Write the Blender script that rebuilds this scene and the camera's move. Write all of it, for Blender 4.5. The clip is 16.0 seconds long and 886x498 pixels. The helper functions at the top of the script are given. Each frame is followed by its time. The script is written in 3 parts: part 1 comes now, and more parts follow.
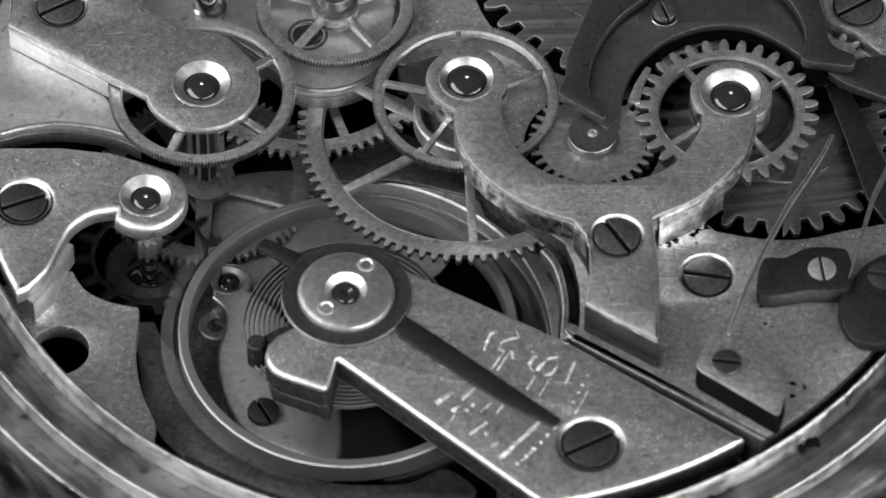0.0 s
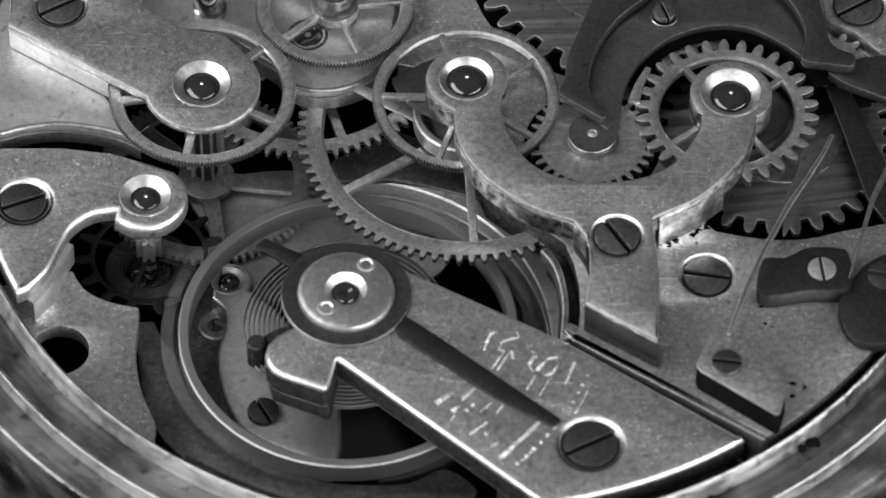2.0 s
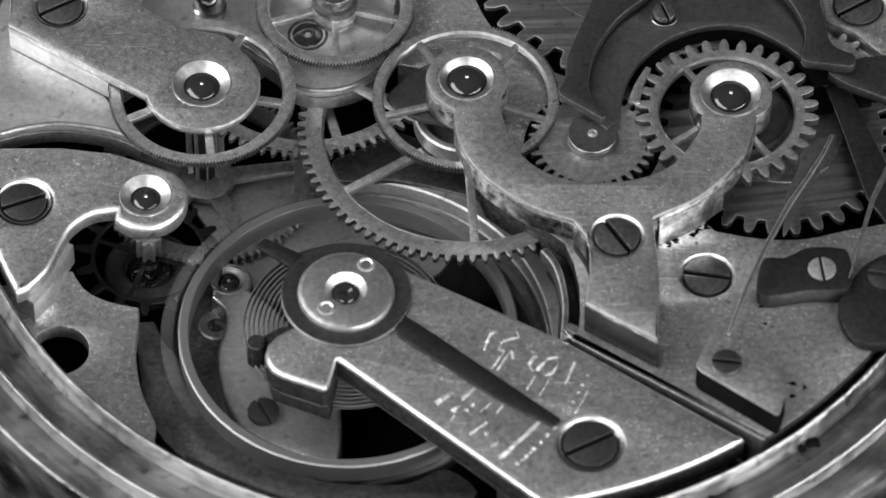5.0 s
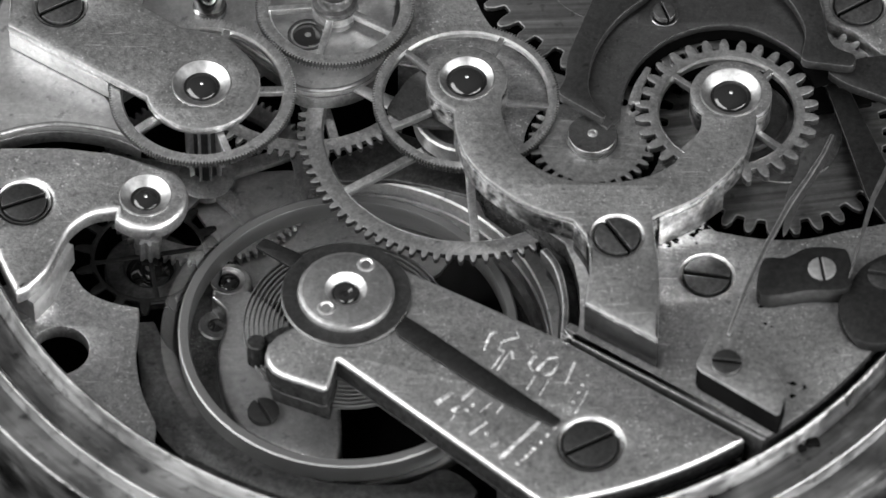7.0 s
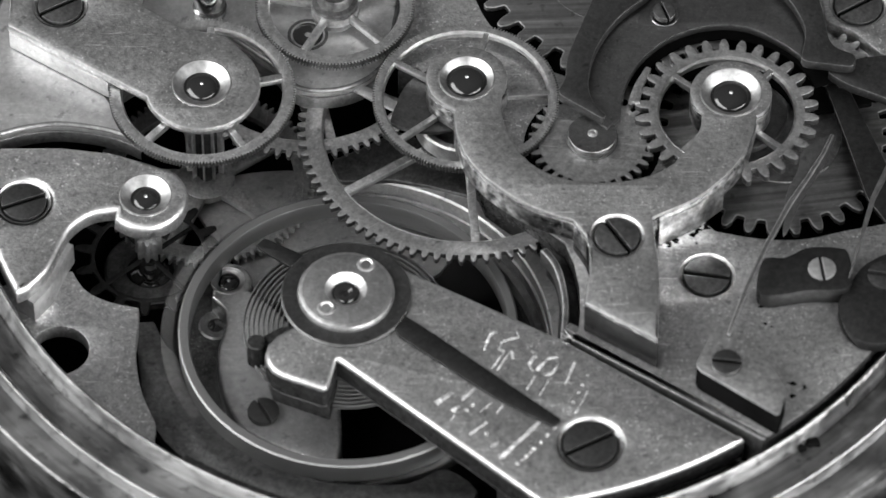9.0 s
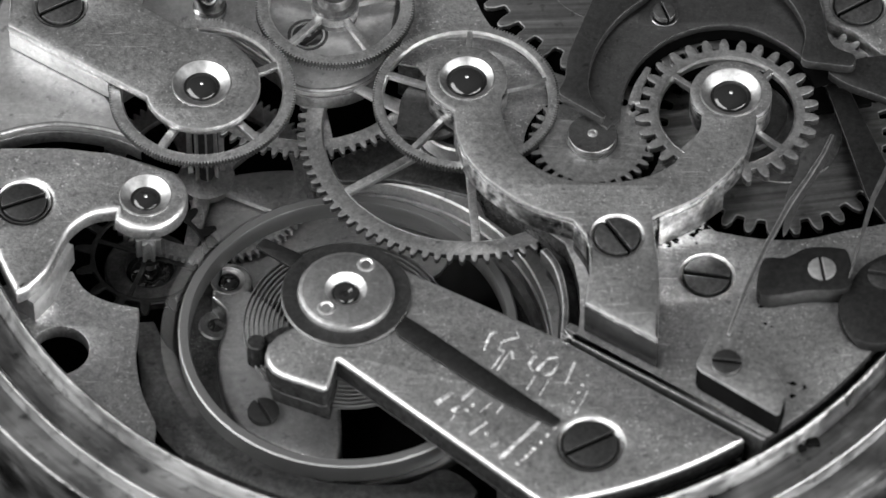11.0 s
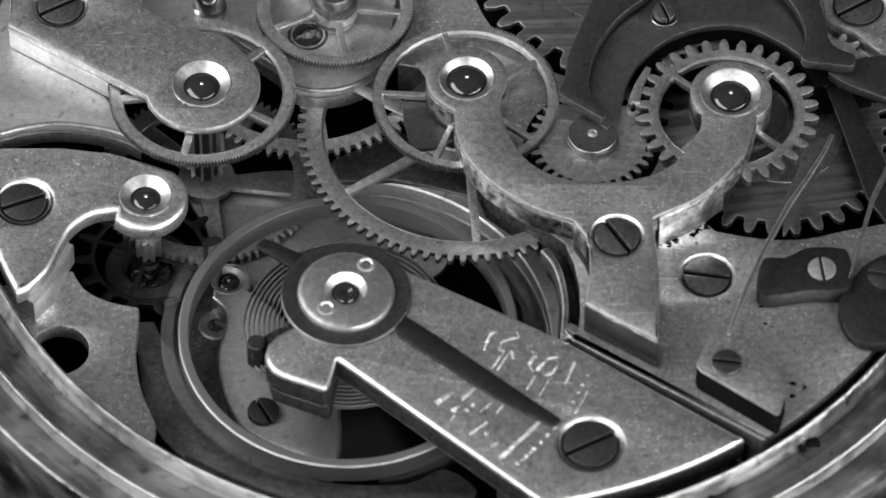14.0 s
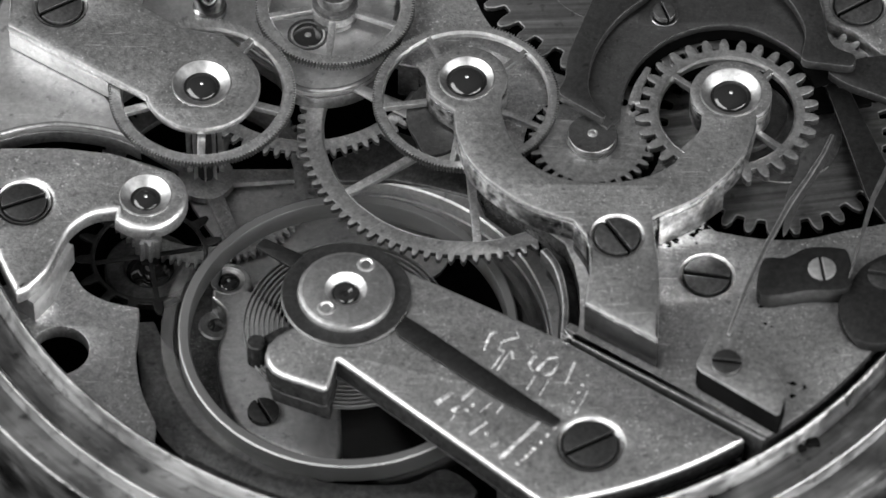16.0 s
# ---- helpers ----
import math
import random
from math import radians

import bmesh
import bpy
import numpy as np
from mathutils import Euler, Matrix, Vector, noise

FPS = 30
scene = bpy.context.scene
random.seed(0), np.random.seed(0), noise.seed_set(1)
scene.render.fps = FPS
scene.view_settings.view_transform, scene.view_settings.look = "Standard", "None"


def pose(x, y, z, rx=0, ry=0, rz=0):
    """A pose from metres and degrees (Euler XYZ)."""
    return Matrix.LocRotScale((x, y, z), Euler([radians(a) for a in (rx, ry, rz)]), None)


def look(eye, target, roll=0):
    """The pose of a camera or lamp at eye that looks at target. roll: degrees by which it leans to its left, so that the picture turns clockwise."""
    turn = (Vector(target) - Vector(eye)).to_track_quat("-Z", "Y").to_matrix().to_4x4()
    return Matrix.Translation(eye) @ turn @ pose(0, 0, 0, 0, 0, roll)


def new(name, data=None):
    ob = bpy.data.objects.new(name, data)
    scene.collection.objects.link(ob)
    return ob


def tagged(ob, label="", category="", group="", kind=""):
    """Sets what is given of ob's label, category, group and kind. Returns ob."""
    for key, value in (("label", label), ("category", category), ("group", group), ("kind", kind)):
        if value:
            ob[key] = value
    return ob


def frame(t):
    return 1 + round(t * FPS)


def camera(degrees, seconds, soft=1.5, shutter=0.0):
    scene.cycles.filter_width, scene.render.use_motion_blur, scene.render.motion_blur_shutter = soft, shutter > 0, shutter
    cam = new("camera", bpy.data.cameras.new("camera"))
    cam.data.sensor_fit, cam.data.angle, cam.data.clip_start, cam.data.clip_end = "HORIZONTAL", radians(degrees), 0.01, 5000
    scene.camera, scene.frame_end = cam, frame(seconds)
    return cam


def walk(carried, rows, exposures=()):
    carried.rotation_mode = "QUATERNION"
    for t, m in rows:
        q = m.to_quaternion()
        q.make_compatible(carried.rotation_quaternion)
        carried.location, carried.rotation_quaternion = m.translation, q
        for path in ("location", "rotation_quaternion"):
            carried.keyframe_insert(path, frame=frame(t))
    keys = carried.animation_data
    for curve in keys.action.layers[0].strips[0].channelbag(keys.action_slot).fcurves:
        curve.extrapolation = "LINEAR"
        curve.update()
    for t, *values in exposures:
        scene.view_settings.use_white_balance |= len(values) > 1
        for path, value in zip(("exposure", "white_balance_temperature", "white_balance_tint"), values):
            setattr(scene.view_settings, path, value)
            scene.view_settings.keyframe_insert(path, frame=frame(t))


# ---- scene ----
cam = camera(8.0, 16.0, soft=1.6, shutter=0.5)
walk(cam, [(0.0, look((-0.00095, -0.17297, 0.21556), (-0.00095, -0.00756, 0.00000))), (16.0, look((-0.00095, -0.17297, 0.21556), (-0.00095, -0.00756, 0.00000)))], exposures=[(0.0, -0.03), (4.0, 0.01), (8.5, 0.07), (12.5, 0.02), (16.0, 0.0)])

cam.data.dof.use_dof, cam.data.dof.focus_distance, cam.data.dof.aperture_fstop = True, 0.2772, 84.0

MM = 0.001

# ---- light: a dim studio with two soft boxes beside the watch ----
world = bpy.data.worlds.new("studio")
scene.world = world
world.use_nodes = True
_n, _l = world.node_tree.nodes, world.node_tree.links
_tc, _sep, _ramp = _n.new("ShaderNodeTexCoord"), _n.new("ShaderNodeSeparateXYZ"), _n.new("ShaderNodeValToRGB")
_map = _n.new("ShaderNodeMapping")
_map.inputs["Rotation"].default_value = (radians(30), radians(28), 0)
_l.new(_tc.outputs["Generated"], _map.inputs[0])
_l.new(_map.outputs[0], _sep.inputs[0])
_l.new(_sep.outputs["Z"], _ramp.inputs[0])
_l.new(_ramp.outputs[0], _n["Background"].inputs[0])
# dark room round the camera, a pale ceiling above and beyond the watch
_ramp.color_ramp.elements[0].position, _ramp.color_ramp.elements[0].color = 0.1, (0.02, 0.02, 0.02, 1)
_ramp.color_ramp.elements[1].position, _ramp.color_ramp.elements[1].color = 0.95, (0.62, 0.62, 0.62, 1)
_n["Background"].inputs[1].default_value = 0.315


def soft_box(name, eye, target, w, h, watts):
    data = bpy.data.lights.new(name, "AREA")
    data.shape, data.size, data.size_y, data.energy = "RECTANGLE", w, h, watts
    new(name, data).matrix_world = look(eye, target)


soft_box("soft_box", (-0.22, -0.09, 0.17), (0, 0, 0), 0.45, 0.20, 2.3)
soft_box("soft_box", (0.27, -0.27, 0.16), (0, 0, 0), 0.62, 0.24, 5.2)


# ---- materials ----
def metal(name, base, rough, grain=0.12, stain=0.25, speck=0.0, bump=0.25, brushed=None, metallic=1.0, scale=1.0, mottle=0.08):
    """Worn metal: fine grain, larger tarnish, bright specks, and brush marks where the part is grained."""
    m = bpy.data.materials.new(name)
    m.use_nodes = True
    nt = m.node_tree
    n, l = nt.nodes, nt.links
    bsdf = n["Principled BSDF"]
    tc = n.new("ShaderNodeTexCoord")

    def noise_tex(s, detail, stretch=None, turn=0.5):
        t = n.new("ShaderNodeTexNoise")
        t.inputs["Scale"].default_value, t.inputs["Detail"].default_value = s, detail
        src = tc.outputs["Object"]
        if stretch:
            mp = n.new("ShaderNodeMapping")
            mp.inputs["Scale"].default_value = stretch
            mp.inputs["Rotation"].default_value = (0, 0, turn)
            l.new(src, mp.inputs["Vector"])
            src = mp.outputs["Vector"]
        l.new(src, t.inputs["Vector"])
        return t.outputs["Fac"]

    def ranged(src, a, b, lo, hi):
        r = n.new("ShaderNodeMapRange")
        for k, v in zip(("From Min", "From Max", "To Min", "To Max"), (a, b, lo, hi)):
            r.inputs[k].default_value = v
        l.new(src, r.inputs["Value"])
        return r.outputs["Result"]

    def op(kind, a, b):
        o = n.new("ShaderNodeMath")
        o.operation = kind
        for k, v in enumerate((a, b)):
            if isinstance(v, float):
                o.inputs[k].default_value = v
            else:
                l.new(v, o.inputs[k])
        return o.outputs[0]

    fine = noise_tex(9000 * scale, 3)
    if brushed:
        fine = noise_tex(1000, 4, brushed)
    wide = noise_tex(420 * scale, 6)
    tone = op("MULTIPLY", ranged(fine, 0.3, 0.7, 1 - grain, 1 + grain), ranged(wide, 0.3, 0.7, 1 - stain, 1 + stain * 0.5))
    mid = noise_tex(3600 * scale, 4)
    tone = op("MULTIPLY", tone, ranged(mid, 0.35, 0.65, 1 - mottle, 1 + mottle))
    val = op("MULTIPLY", tone, base)
    if speck:
        spots = ranged(noise_tex(8000 * scale, 2), 0.61, 0.70, 0.0, speck)
        patches = ranged(noise_tex(600 * scale, 4), 0.42, 0.64, 0.12, 1.0)
        val = op("ADD", val, op("MULTIPLY", spots, patches))
        for turn in (0.5, 2.1):
            scratch = ranged(noise_tex(1100 * scale, 2, (0.35, 9, 1), turn), 0.69, 0.75, 0.0, speck * 0.7)
            val = op("ADD", val, scratch)
        grime = ranged(noise_tex(2300 * scale, 5), 0.62, 0.72, 1.0, 0.62)
        val = op("MULTIPLY", val, grime)
    col = n.new("ShaderNodeCombineColor")
    for k in range(3):
        l.new(val, col.inputs[k])
    l.new(col.outputs[0], bsdf.inputs["Base Color"])
    l.new(ranged(wide, 0.3, 0.7, rough + 0.08, max(rough - 0.08, 0.05)), bsdf.inputs["Roughness"])
    bsdf.inputs["Metallic"].default_value = metallic
    if base < 0.1:
        bsdf.inputs["Specular Tint"].default_value = (0.25, 0.25, 0.25, 1)
    if metallic < 0.5:
        bsdf.inputs["Specular IOR Level"].default_value = 0.0
    if bump:
        bp = n.new("ShaderNodeBump")
        bp.inputs["Strength"].default_value, bp.inputs["Distance"].default_value = bump, 0.00004
        l.new(fine, bp.inputs["Height"])
        l.new(bp.outputs["Normal"], bsdf.inputs["Normal"])
    return m


def turned_case(name, base, rough):
    """Old turned silver: streaks, dents and grime that run round the rim."""
    m = bpy.data.materials.new(name)
    m.use_nodes = True
    n, l = m.node_tree.nodes, m.node_tree.links
    bsdf = n["Principled BSDF"]
    tc, sep = n.new("ShaderNodeTexCoord"), n.new("ShaderNodeSeparateXYZ")
    l.new(tc.outputs["Object"], sep.inputs[0])

    def math_node(kind, a, b=None):
        o = n.new("ShaderNodeMath")
        o.operation = kind
        for k, v in enumerate((a, b)):
            if isinstance(v, float):
                o.inputs[k].default_value = v
            elif v is not None:
                l.new(v, o.inputs[k])
        return o.outputs[0]

    turn = math_node("ARCTAN2", sep.outputs["Y"], sep.outputs["X"])
    out = math_node("SQRT", math_node("ADD", math_node("MULTIPLY", sep.outputs["X"], sep.outputs["X"]), math_node("MULTIPLY", sep.outputs["Y"], sep.outputs["Y"])))

    def field(round_scale, cross_scale, detail, lo, hi, a, b):
        co = n.new("ShaderNodeCombineXYZ")
        l.new(math_node("MULTIPLY", turn, float(round_scale)), co.inputs[0])
        l.new(math_node("MULTIPLY", out, float(cross_scale)), co.inputs[1])
        l.new(math_node("MULTIPLY", sep.outputs["Z"], float(cross_scale)), co.inputs[2])
        t, r = n.new("ShaderNodeTexNoise"), n.new("ShaderNodeMapRange")
        t.inputs["Scale"].default_value, t.inputs["Detail"].default_value = 1.0, detail
        l.new(co.outputs[0], t.inputs["Vector"])
        for k, v in zip(("From Min", "From Max", "To Min", "To Max"), (lo, hi, a, b)):
            r.inputs[k].default_value = v
        l.new(t.outputs["Fac"], r.inputs["Value"])
        return r.outputs["Result"]

    streak = field(6, 3600, 5, 0.3, 0.7, 0.72, 1.25)
    cloud = field(9, 420, 6, 0.32, 0.68, 0.60, 1.30)
    grime = field(40, 1500, 5, 0.58, 0.74, 1.0, 0.30)
    dents = field(34, 1700, 4, 0.3, 0.7, 0.0, 1.0)
    val = math_node("MULTIPLY", math_node("MULTIPLY", math_node("MULTIPLY", streak, cloud), grime), base)
    col = n.new("ShaderNodeCombineColor")
    for k in range(3):
        l.new(val, col.inputs[k])
    l.new(col.outputs[0], bsdf.inputs["Base Color"])
    bsdf.inputs["Metallic"].default_value = 1.0
    l.new(math_node("MULTIPLY", cloud, rough), bsdf.inputs["Roughness"])
    bp = n.new("ShaderNodeBump")
    bp.inputs["Strength"].default_value, bp.inputs["Distance"].default_value = 0.28, 0.00014
    l.new(dents, bp.inputs["Height"])
    l.new(bp.outputs["Normal"], bsdf.inputs["Normal"])
    return m


FROST = metal("frosted_nickel", 0.47, 0.43, 0.20, 0.24, speck=0.65, bump=0.55, mottle=0.18)
SMOOTH = metal("smooth_nickel", 0.50, 0.48, 0.06, 0.25, speck=0.16, bump=0.10, mottle=0.10)
POLISH = metal("polished_bevel", 0.47, 0.43, 0.10, 0.25, bump=0.10, mottle=0.15)
STEEL = metal("dark_steel", 0.10, 0.44, 0.14, 0.30, speck=0.05, bump=0.15, mottle=0.12)
INK = metal("near_black_steel", 0.052, 0.50, 0.14, 0.30, bump=0.15, mottle=0.15)
LEVER = metal("grey_lever_steel", 0.17, 0.42, 0.12, 0.30, speck=0.08, bump=0.15, mottle=0.10)
BLUED = metal("screw_steel", 0.21, 0.38, 0.14, 0.35, speck=0.12, bump=0.18, mottle=0.20)
GILT = metal("gilt_wheel_brass", 0.50, 0.42, 0.16, 0.24, speck=0.28, bump=0.25, mottle=0.18)
BRUSHED = metal("brushed_steel", 0.27, 0.40, 0.30, 0.20, speck=0.08, bump=0.30, brushed=(0.25, 6, 1))
# tarnish plus a base dark enough to stand for shade in the gaps
DEEP = metal("shaded_tarnished_brass", 0.07, 0.60, 0.20, 0.45, speck=0.08, bump=0.3, mottle=0.30)
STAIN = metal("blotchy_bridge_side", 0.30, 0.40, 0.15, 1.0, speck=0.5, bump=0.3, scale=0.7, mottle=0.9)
SCRAPED = metal("scraped_lit_nickel_side", 0.62, 0.36, 0.12, 0.45, speck=0.2, bump=0.2, mottle=0.35)
DULL = metal("dull_brass", 0.20, 0.48, 0.12, 0.40, speck=0.10, bump=0.2, mottle=0.20)
BALANCE = metal("dull_balance_brass", 0.26, 0.54, 0.14, 0.25, speck=0.10, bump=0.2, mottle=0.12)
# on wheel sides and balance arms this darker brass stands for shade
DARK_BRASS = metal("dark_brass", 0.12, 0.48, 0.2, 0.4, bump=0.2, mottle=0.2)
CASE = turned_case("worn_silver_case", 0.24, 0.44)
# shade as a colour, for floors and sheets between the parts
SHADE_BLACK = metal("shade_black", 0.002, 0.8, 0.3, 0.3, metallic=0.0, bump=0.3)
# black for grime and stains, and for shade in slots and on the spring foot
SLOT = metal("grime_and_shade_black", 0.005, 0.8, 0.2, 0.4, metallic=0.0, bump=0.3)
CLOTH = metal("black_cloth", 0.006, 0.9, 0.3, 0.3, metallic=0.0, bump=0.3)
ENGRAVE = metal("bright_cut_metal", 0.85, 0.60, 0.25, 0.55, bump=0.3, mottle=0.3)

GLOSS = metal("polished_dark_steel", 0.30, 0.16, 0.06, 0.20, bump=0.05, mottle=0.06)

JEWEL = bpy.data.materials.new("dark_jewel")
JEWEL.use_nodes = True
_b = JEWEL.node_tree.nodes["Principled BSDF"]
_b.inputs["Base Color"].default_value = (0.010, 0.010, 0.010, 1)
_b.inputs["Roughness"].default_value = 0.09
_b.inputs["IOR"].default_value = 1.6


# ---- shapes (millimetres in plan, x to the right, y away; origin at the watch's centre) ----
def ang(a, b):
    """Direction from b to a, degrees."""
    return math.degrees(math.atan2(a[1] - b[1], a[0] - b[0]))


def arc(c, r, a0, a1, n=24):
    return [(c[0] + r * math.cos(radians(a0 + (a1 - a0) * k / n)), c[1] + r * math.sin(radians(a0 + (a1 - a0) * k / n))) for k in range(n + 1)]


def ring(c, r, n=64):
    return arc(c, r, 0, 360 * (n - 1) / n, n - 1)


def rounded(pts, r=0.25, n=5):
    """A polygon with its corners rounded; a third number is a corner's own radius."""
    out, count = [], len(pts)
    for i in range(count):
        p = Vector(pts[i][:2])
        a, b = Vector(pts[i - 1][:2]) - p, Vector(pts[(i + 1) % count][:2]) - p
        rr = pts[i][2] if len(pts[i]) > 2 else r
        d = min(rr, a.length * 0.48, b.length * 0.48)
        if d < 0.01:
            out.append((p.x, p.y))
            continue
        a, b = p + a.normalized() * d, p + b.normalized() * d
        for k in range(n + 1):
            t = k / n
            q = a * (1 - t) ** 2 + p * (2 * t * (1 - t)) + b * t * t
            out.append((q.x, q.y))
    return out


def flow(pts, n=8, closed=True):
    """A smooth curve through the points."""
    out, c = [], len(pts)
    for i in range(c if closed else c - 1):
        q = [Vector(pts[j % c if closed else min(max(j, 0), c - 1)][:2]) for j in (i - 1, i, i + 1, i + 2)]
        for k in range(n):
            t = k / n
            v = 0.5 * (2 * q[1] + (q[2] - q[0]) * t + (2 * q[0] - 5 * q[1] + 4 * q[2] - q[3]) * t * t + (3 * q[1] - q[0] - 3 * q[2] + q[3]) * t ** 3)
            out.append((v.x, v.y))
    if not closed:
        out.append(tuple(pts[-1][:2]))
    return out


def ribbon(pts, widths):
    """The outline of a strip along a line of points, with a width at each."""
    left, right = [], []
    for i, p in enumerate(pts):
        d = Vector(pts[min(i + 1, len(pts) - 1)]) - Vector(pts[max(i - 1, 0)])
        w = widths[0] + (widths[1] - widths[0]) * i / (len(pts) - 1)
        nrm = Vector((-d.y, d.x)).normalized() * w / 2
        left.append((p[0] + nrm.x, p[1] + nrm.y))
        right.append((p[0] - nrm.x, p[1] - nrm.y))
    return left + right[::-1]


def shade(mesh, angle=32):
    for p in mesh.polygons:
        p.use_smooth = True
    mesh.set_sharp_from_angle(angle=radians(angle))
    return mesh


def clean(loop):
    """Drops doubled points and blunts sharp corners, so that the bevel stays even."""
    pts = []
    for p in loop:
        p = Vector(p[:2])
        if not pts or (p - pts[-1]).length > 0.02:
            pts.append(p)
    while len(pts) > 3 and (pts[0] - pts[-1]).length < 0.02:
        pts.pop()
    out = []
    for i, p in enumerate(pts):
        a, b = pts[i - 1] - p, pts[(i + 1) % len(pts)] - p
        if a.angle(b) < radians(125) and min(a.length, b.length) > 0.3:
            d = min(0.09, a.length * 0.3, b.length * 0.3)
            u, w = p + a.normalized() * d, p + b.normalized() * d
            out += [u, u * 0.25 + p * 0.5 + w * 0.25, w]
        else:
            out.append(p)
    return out


def slab(loops, z0, z1, bevel=0.06, res=1):
    """Plate between two heights from closed outlines (the first is the rim, others are openings), edges bevelled."""
    cu = bpy.data.curves.new("outline", "CURVE")
    cu.dimensions, cu.fill_mode = "2D", "BOTH"
    for loop in map(clean, loops):
        sp = cu.splines.new("POLY")
        sp.points.add(len(loop) - 1)
        for p, q in zip(sp.points, loop):
            p.co = (q[0], q[1], 0, 1)
        sp.use_cyclic_u = True
    bevel = min(bevel, (z1 - z0) * 0.49)
    cu.extrude, cu.bevel_depth, cu.bevel_resolution, cu.offset = (z1 - z0) / 2 - bevel, bevel, res, -bevel
    ob = new("outline", cu)
    dg = bpy.context.evaluated_depsgraph_get()
    mesh = bpy.data.meshes.new_from_object(ob.evaluated_get(dg))
    bpy.data.objects.remove(ob)
    bpy.data.curves.remove(cu)
    bm = bmesh.new()
    bm.from_mesh(mesh)
    bmesh.ops.remove_doubles(bm, verts=bm.verts, dist=0.002)
    bmesh.ops.translate(bm, verts=bm.verts, vec=(0, 0, (z0 + z1) / 2))
    bm.to_mesh(mesh)
    bm.free()
    return mesh


def lathe(profile, n=64, c=(0, 0)):
    """A turned shape from (radius, height) pairs."""
    bm = bmesh.new()
    rows = []
    for r, z in profile:
        if r < 1e-6:
            rows.append([bm.verts.new((c[0], c[1], z))])
        else:
            rows.append([bm.verts.new((c[0] + r * math.cos(2 * math.pi * k / n), c[1] + r * math.sin(2 * math.pi * k / n), z)) for k in range(n)])
    for a, b in zip(rows, rows[1:]):
        for k in range(n):
            k2 = (k + 1) % n
            loop = [a[k], a[k2], b[k2], b[k]] if len(a) > 1 and len(b) > 1 else ([a[0], b[k2], b[k]] if len(a) == 1 else [a[k], a[k2], b[0]])
            bm.faces.new(loop)
    bmesh.ops.recalc_face_normals(bm, faces=bm.faces)
    mesh = bpy.data.meshes.new("turned")
    bm.to_mesh(mesh)
    bm.free()
    return mesh


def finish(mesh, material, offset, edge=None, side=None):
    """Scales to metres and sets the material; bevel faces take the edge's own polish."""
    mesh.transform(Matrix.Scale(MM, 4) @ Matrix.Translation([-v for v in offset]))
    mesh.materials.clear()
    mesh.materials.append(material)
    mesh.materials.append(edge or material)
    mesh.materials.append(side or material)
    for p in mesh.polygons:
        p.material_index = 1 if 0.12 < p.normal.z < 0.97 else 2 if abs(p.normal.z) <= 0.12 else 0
    return shade(mesh)


def thing(name, label, category, at, group="", kind=""):
    """An empty at the thing's base, in millimetres, that takes parts."""
    ob = tagged(new(name), label, category, group, kind)
    ob.empty_display_size = 0.001
    ob.location = Vector(at) * MM
    ob["at"] = list(at)
    return ob


def part(name, mesh, material, parent, label="", local=False, edge=None, side=None):
    """One mesh under a thing or a part. Shapes are in plan, or local to the thing's base."""
    top = parent
    while top.parent:
        top = top.parent
    ob = new(name, finish(mesh, material, (0, 0, 0) if local else list(top["at"]), edge, side))
    ob.parent = parent
    return tagged(ob, label)


def solo(name, mesh, material, label, category, group="", kind="", edge=None):
    """A thing of a single mesh, its origin at its base."""
    co = [v.co for v in mesh.vertices]
    at = (sum(c.x for c in co) / len(co), sum(c.y for c in co) / len(co), min(c.z for c in co))
    ob = tagged(new(name, finish(mesh, material, at, edge)), label, category, group, kind)
    ob.location = Vector(at) * MM
    return ob


def screw(at, z, r, slot_deg, label, material=None, height=0.5, slot=0.20, group="screws", seat=None):
    """A slotted cheese-head screw; z is the height of its top."""
    top = thing("screw", label, "screw", (at[0], at[1], z - height), group)
    half = math.asin(slot / 2 / r)
    seg = [(r * math.cos(half + (math.pi - 2 * half) * k / 24), r * math.sin(half + (math.pi - 2 * half) * k / 24)) for k in range(25)]
    rot = Matrix.Rotation(radians(slot_deg), 4, "Z")
    for flip in (0, math.pi):
        m = slab([seg], height - 0.28, height, 0.05)
        m.transform(rot @ Matrix.Rotation(flip, 4, "Z"))
        part("head_half", m, material or BLUED, top, local=True)
    if seat is not None:
        h = seat - (z - height)
        part("seat_ring", lathe([(r + 0.04, h - 0.7), (r + 0.04, h - 0.17), (r + 0.21, h - 0.004)], 48), POLISH, top, "bright countersunk seat", local=True)
    # black floor stands for the shade inside the slot
    part("slot_floor", lathe([(0, height - 0.26), (r * 0.97, height - 0.26), (r * 0.97, 0.0), (r * 0.6, 0.0), (r * 0.6, -0.6), (0, -0.6)], 40), SLOT, top, local=True)
    return top


def setting(parent, at, z, r_out, r_in, depth):
    """A polished countersink with its jewel and pivot in a bridge whose top is at z."""
    cs = part("countersink", lathe([(r_in, z - depth - 0.1), (r_in, z - depth), (r_out * 0.93, z - 0.02), (r_out, z + 0.03), (r_out + 0.05, z + 0.02), (r_out + 0.05, z - 0.1)], 56, at), POLISH, parent, "polished countersink")
    jr = r_in
    cap = [(jr * math.sin(radians(q)), z - depth - 0.06 + jr * 0.44 * math.cos(radians(q))) for q in range(6, 91, 12)]
    part("jewel", lathe([(0.05, cap[0][1] - 0.10)] + cap, 40, at), JEWEL, cs, "dark polished jewel")
    part("pivot", lathe([(0, cap[0][1] + 0.07), (0.05, cap[0][1] + 0.055), (0.085, cap[0][1] + 0.01), (0.09, cap[0][1] - 0.4)], 16, at), POLISH, cs)
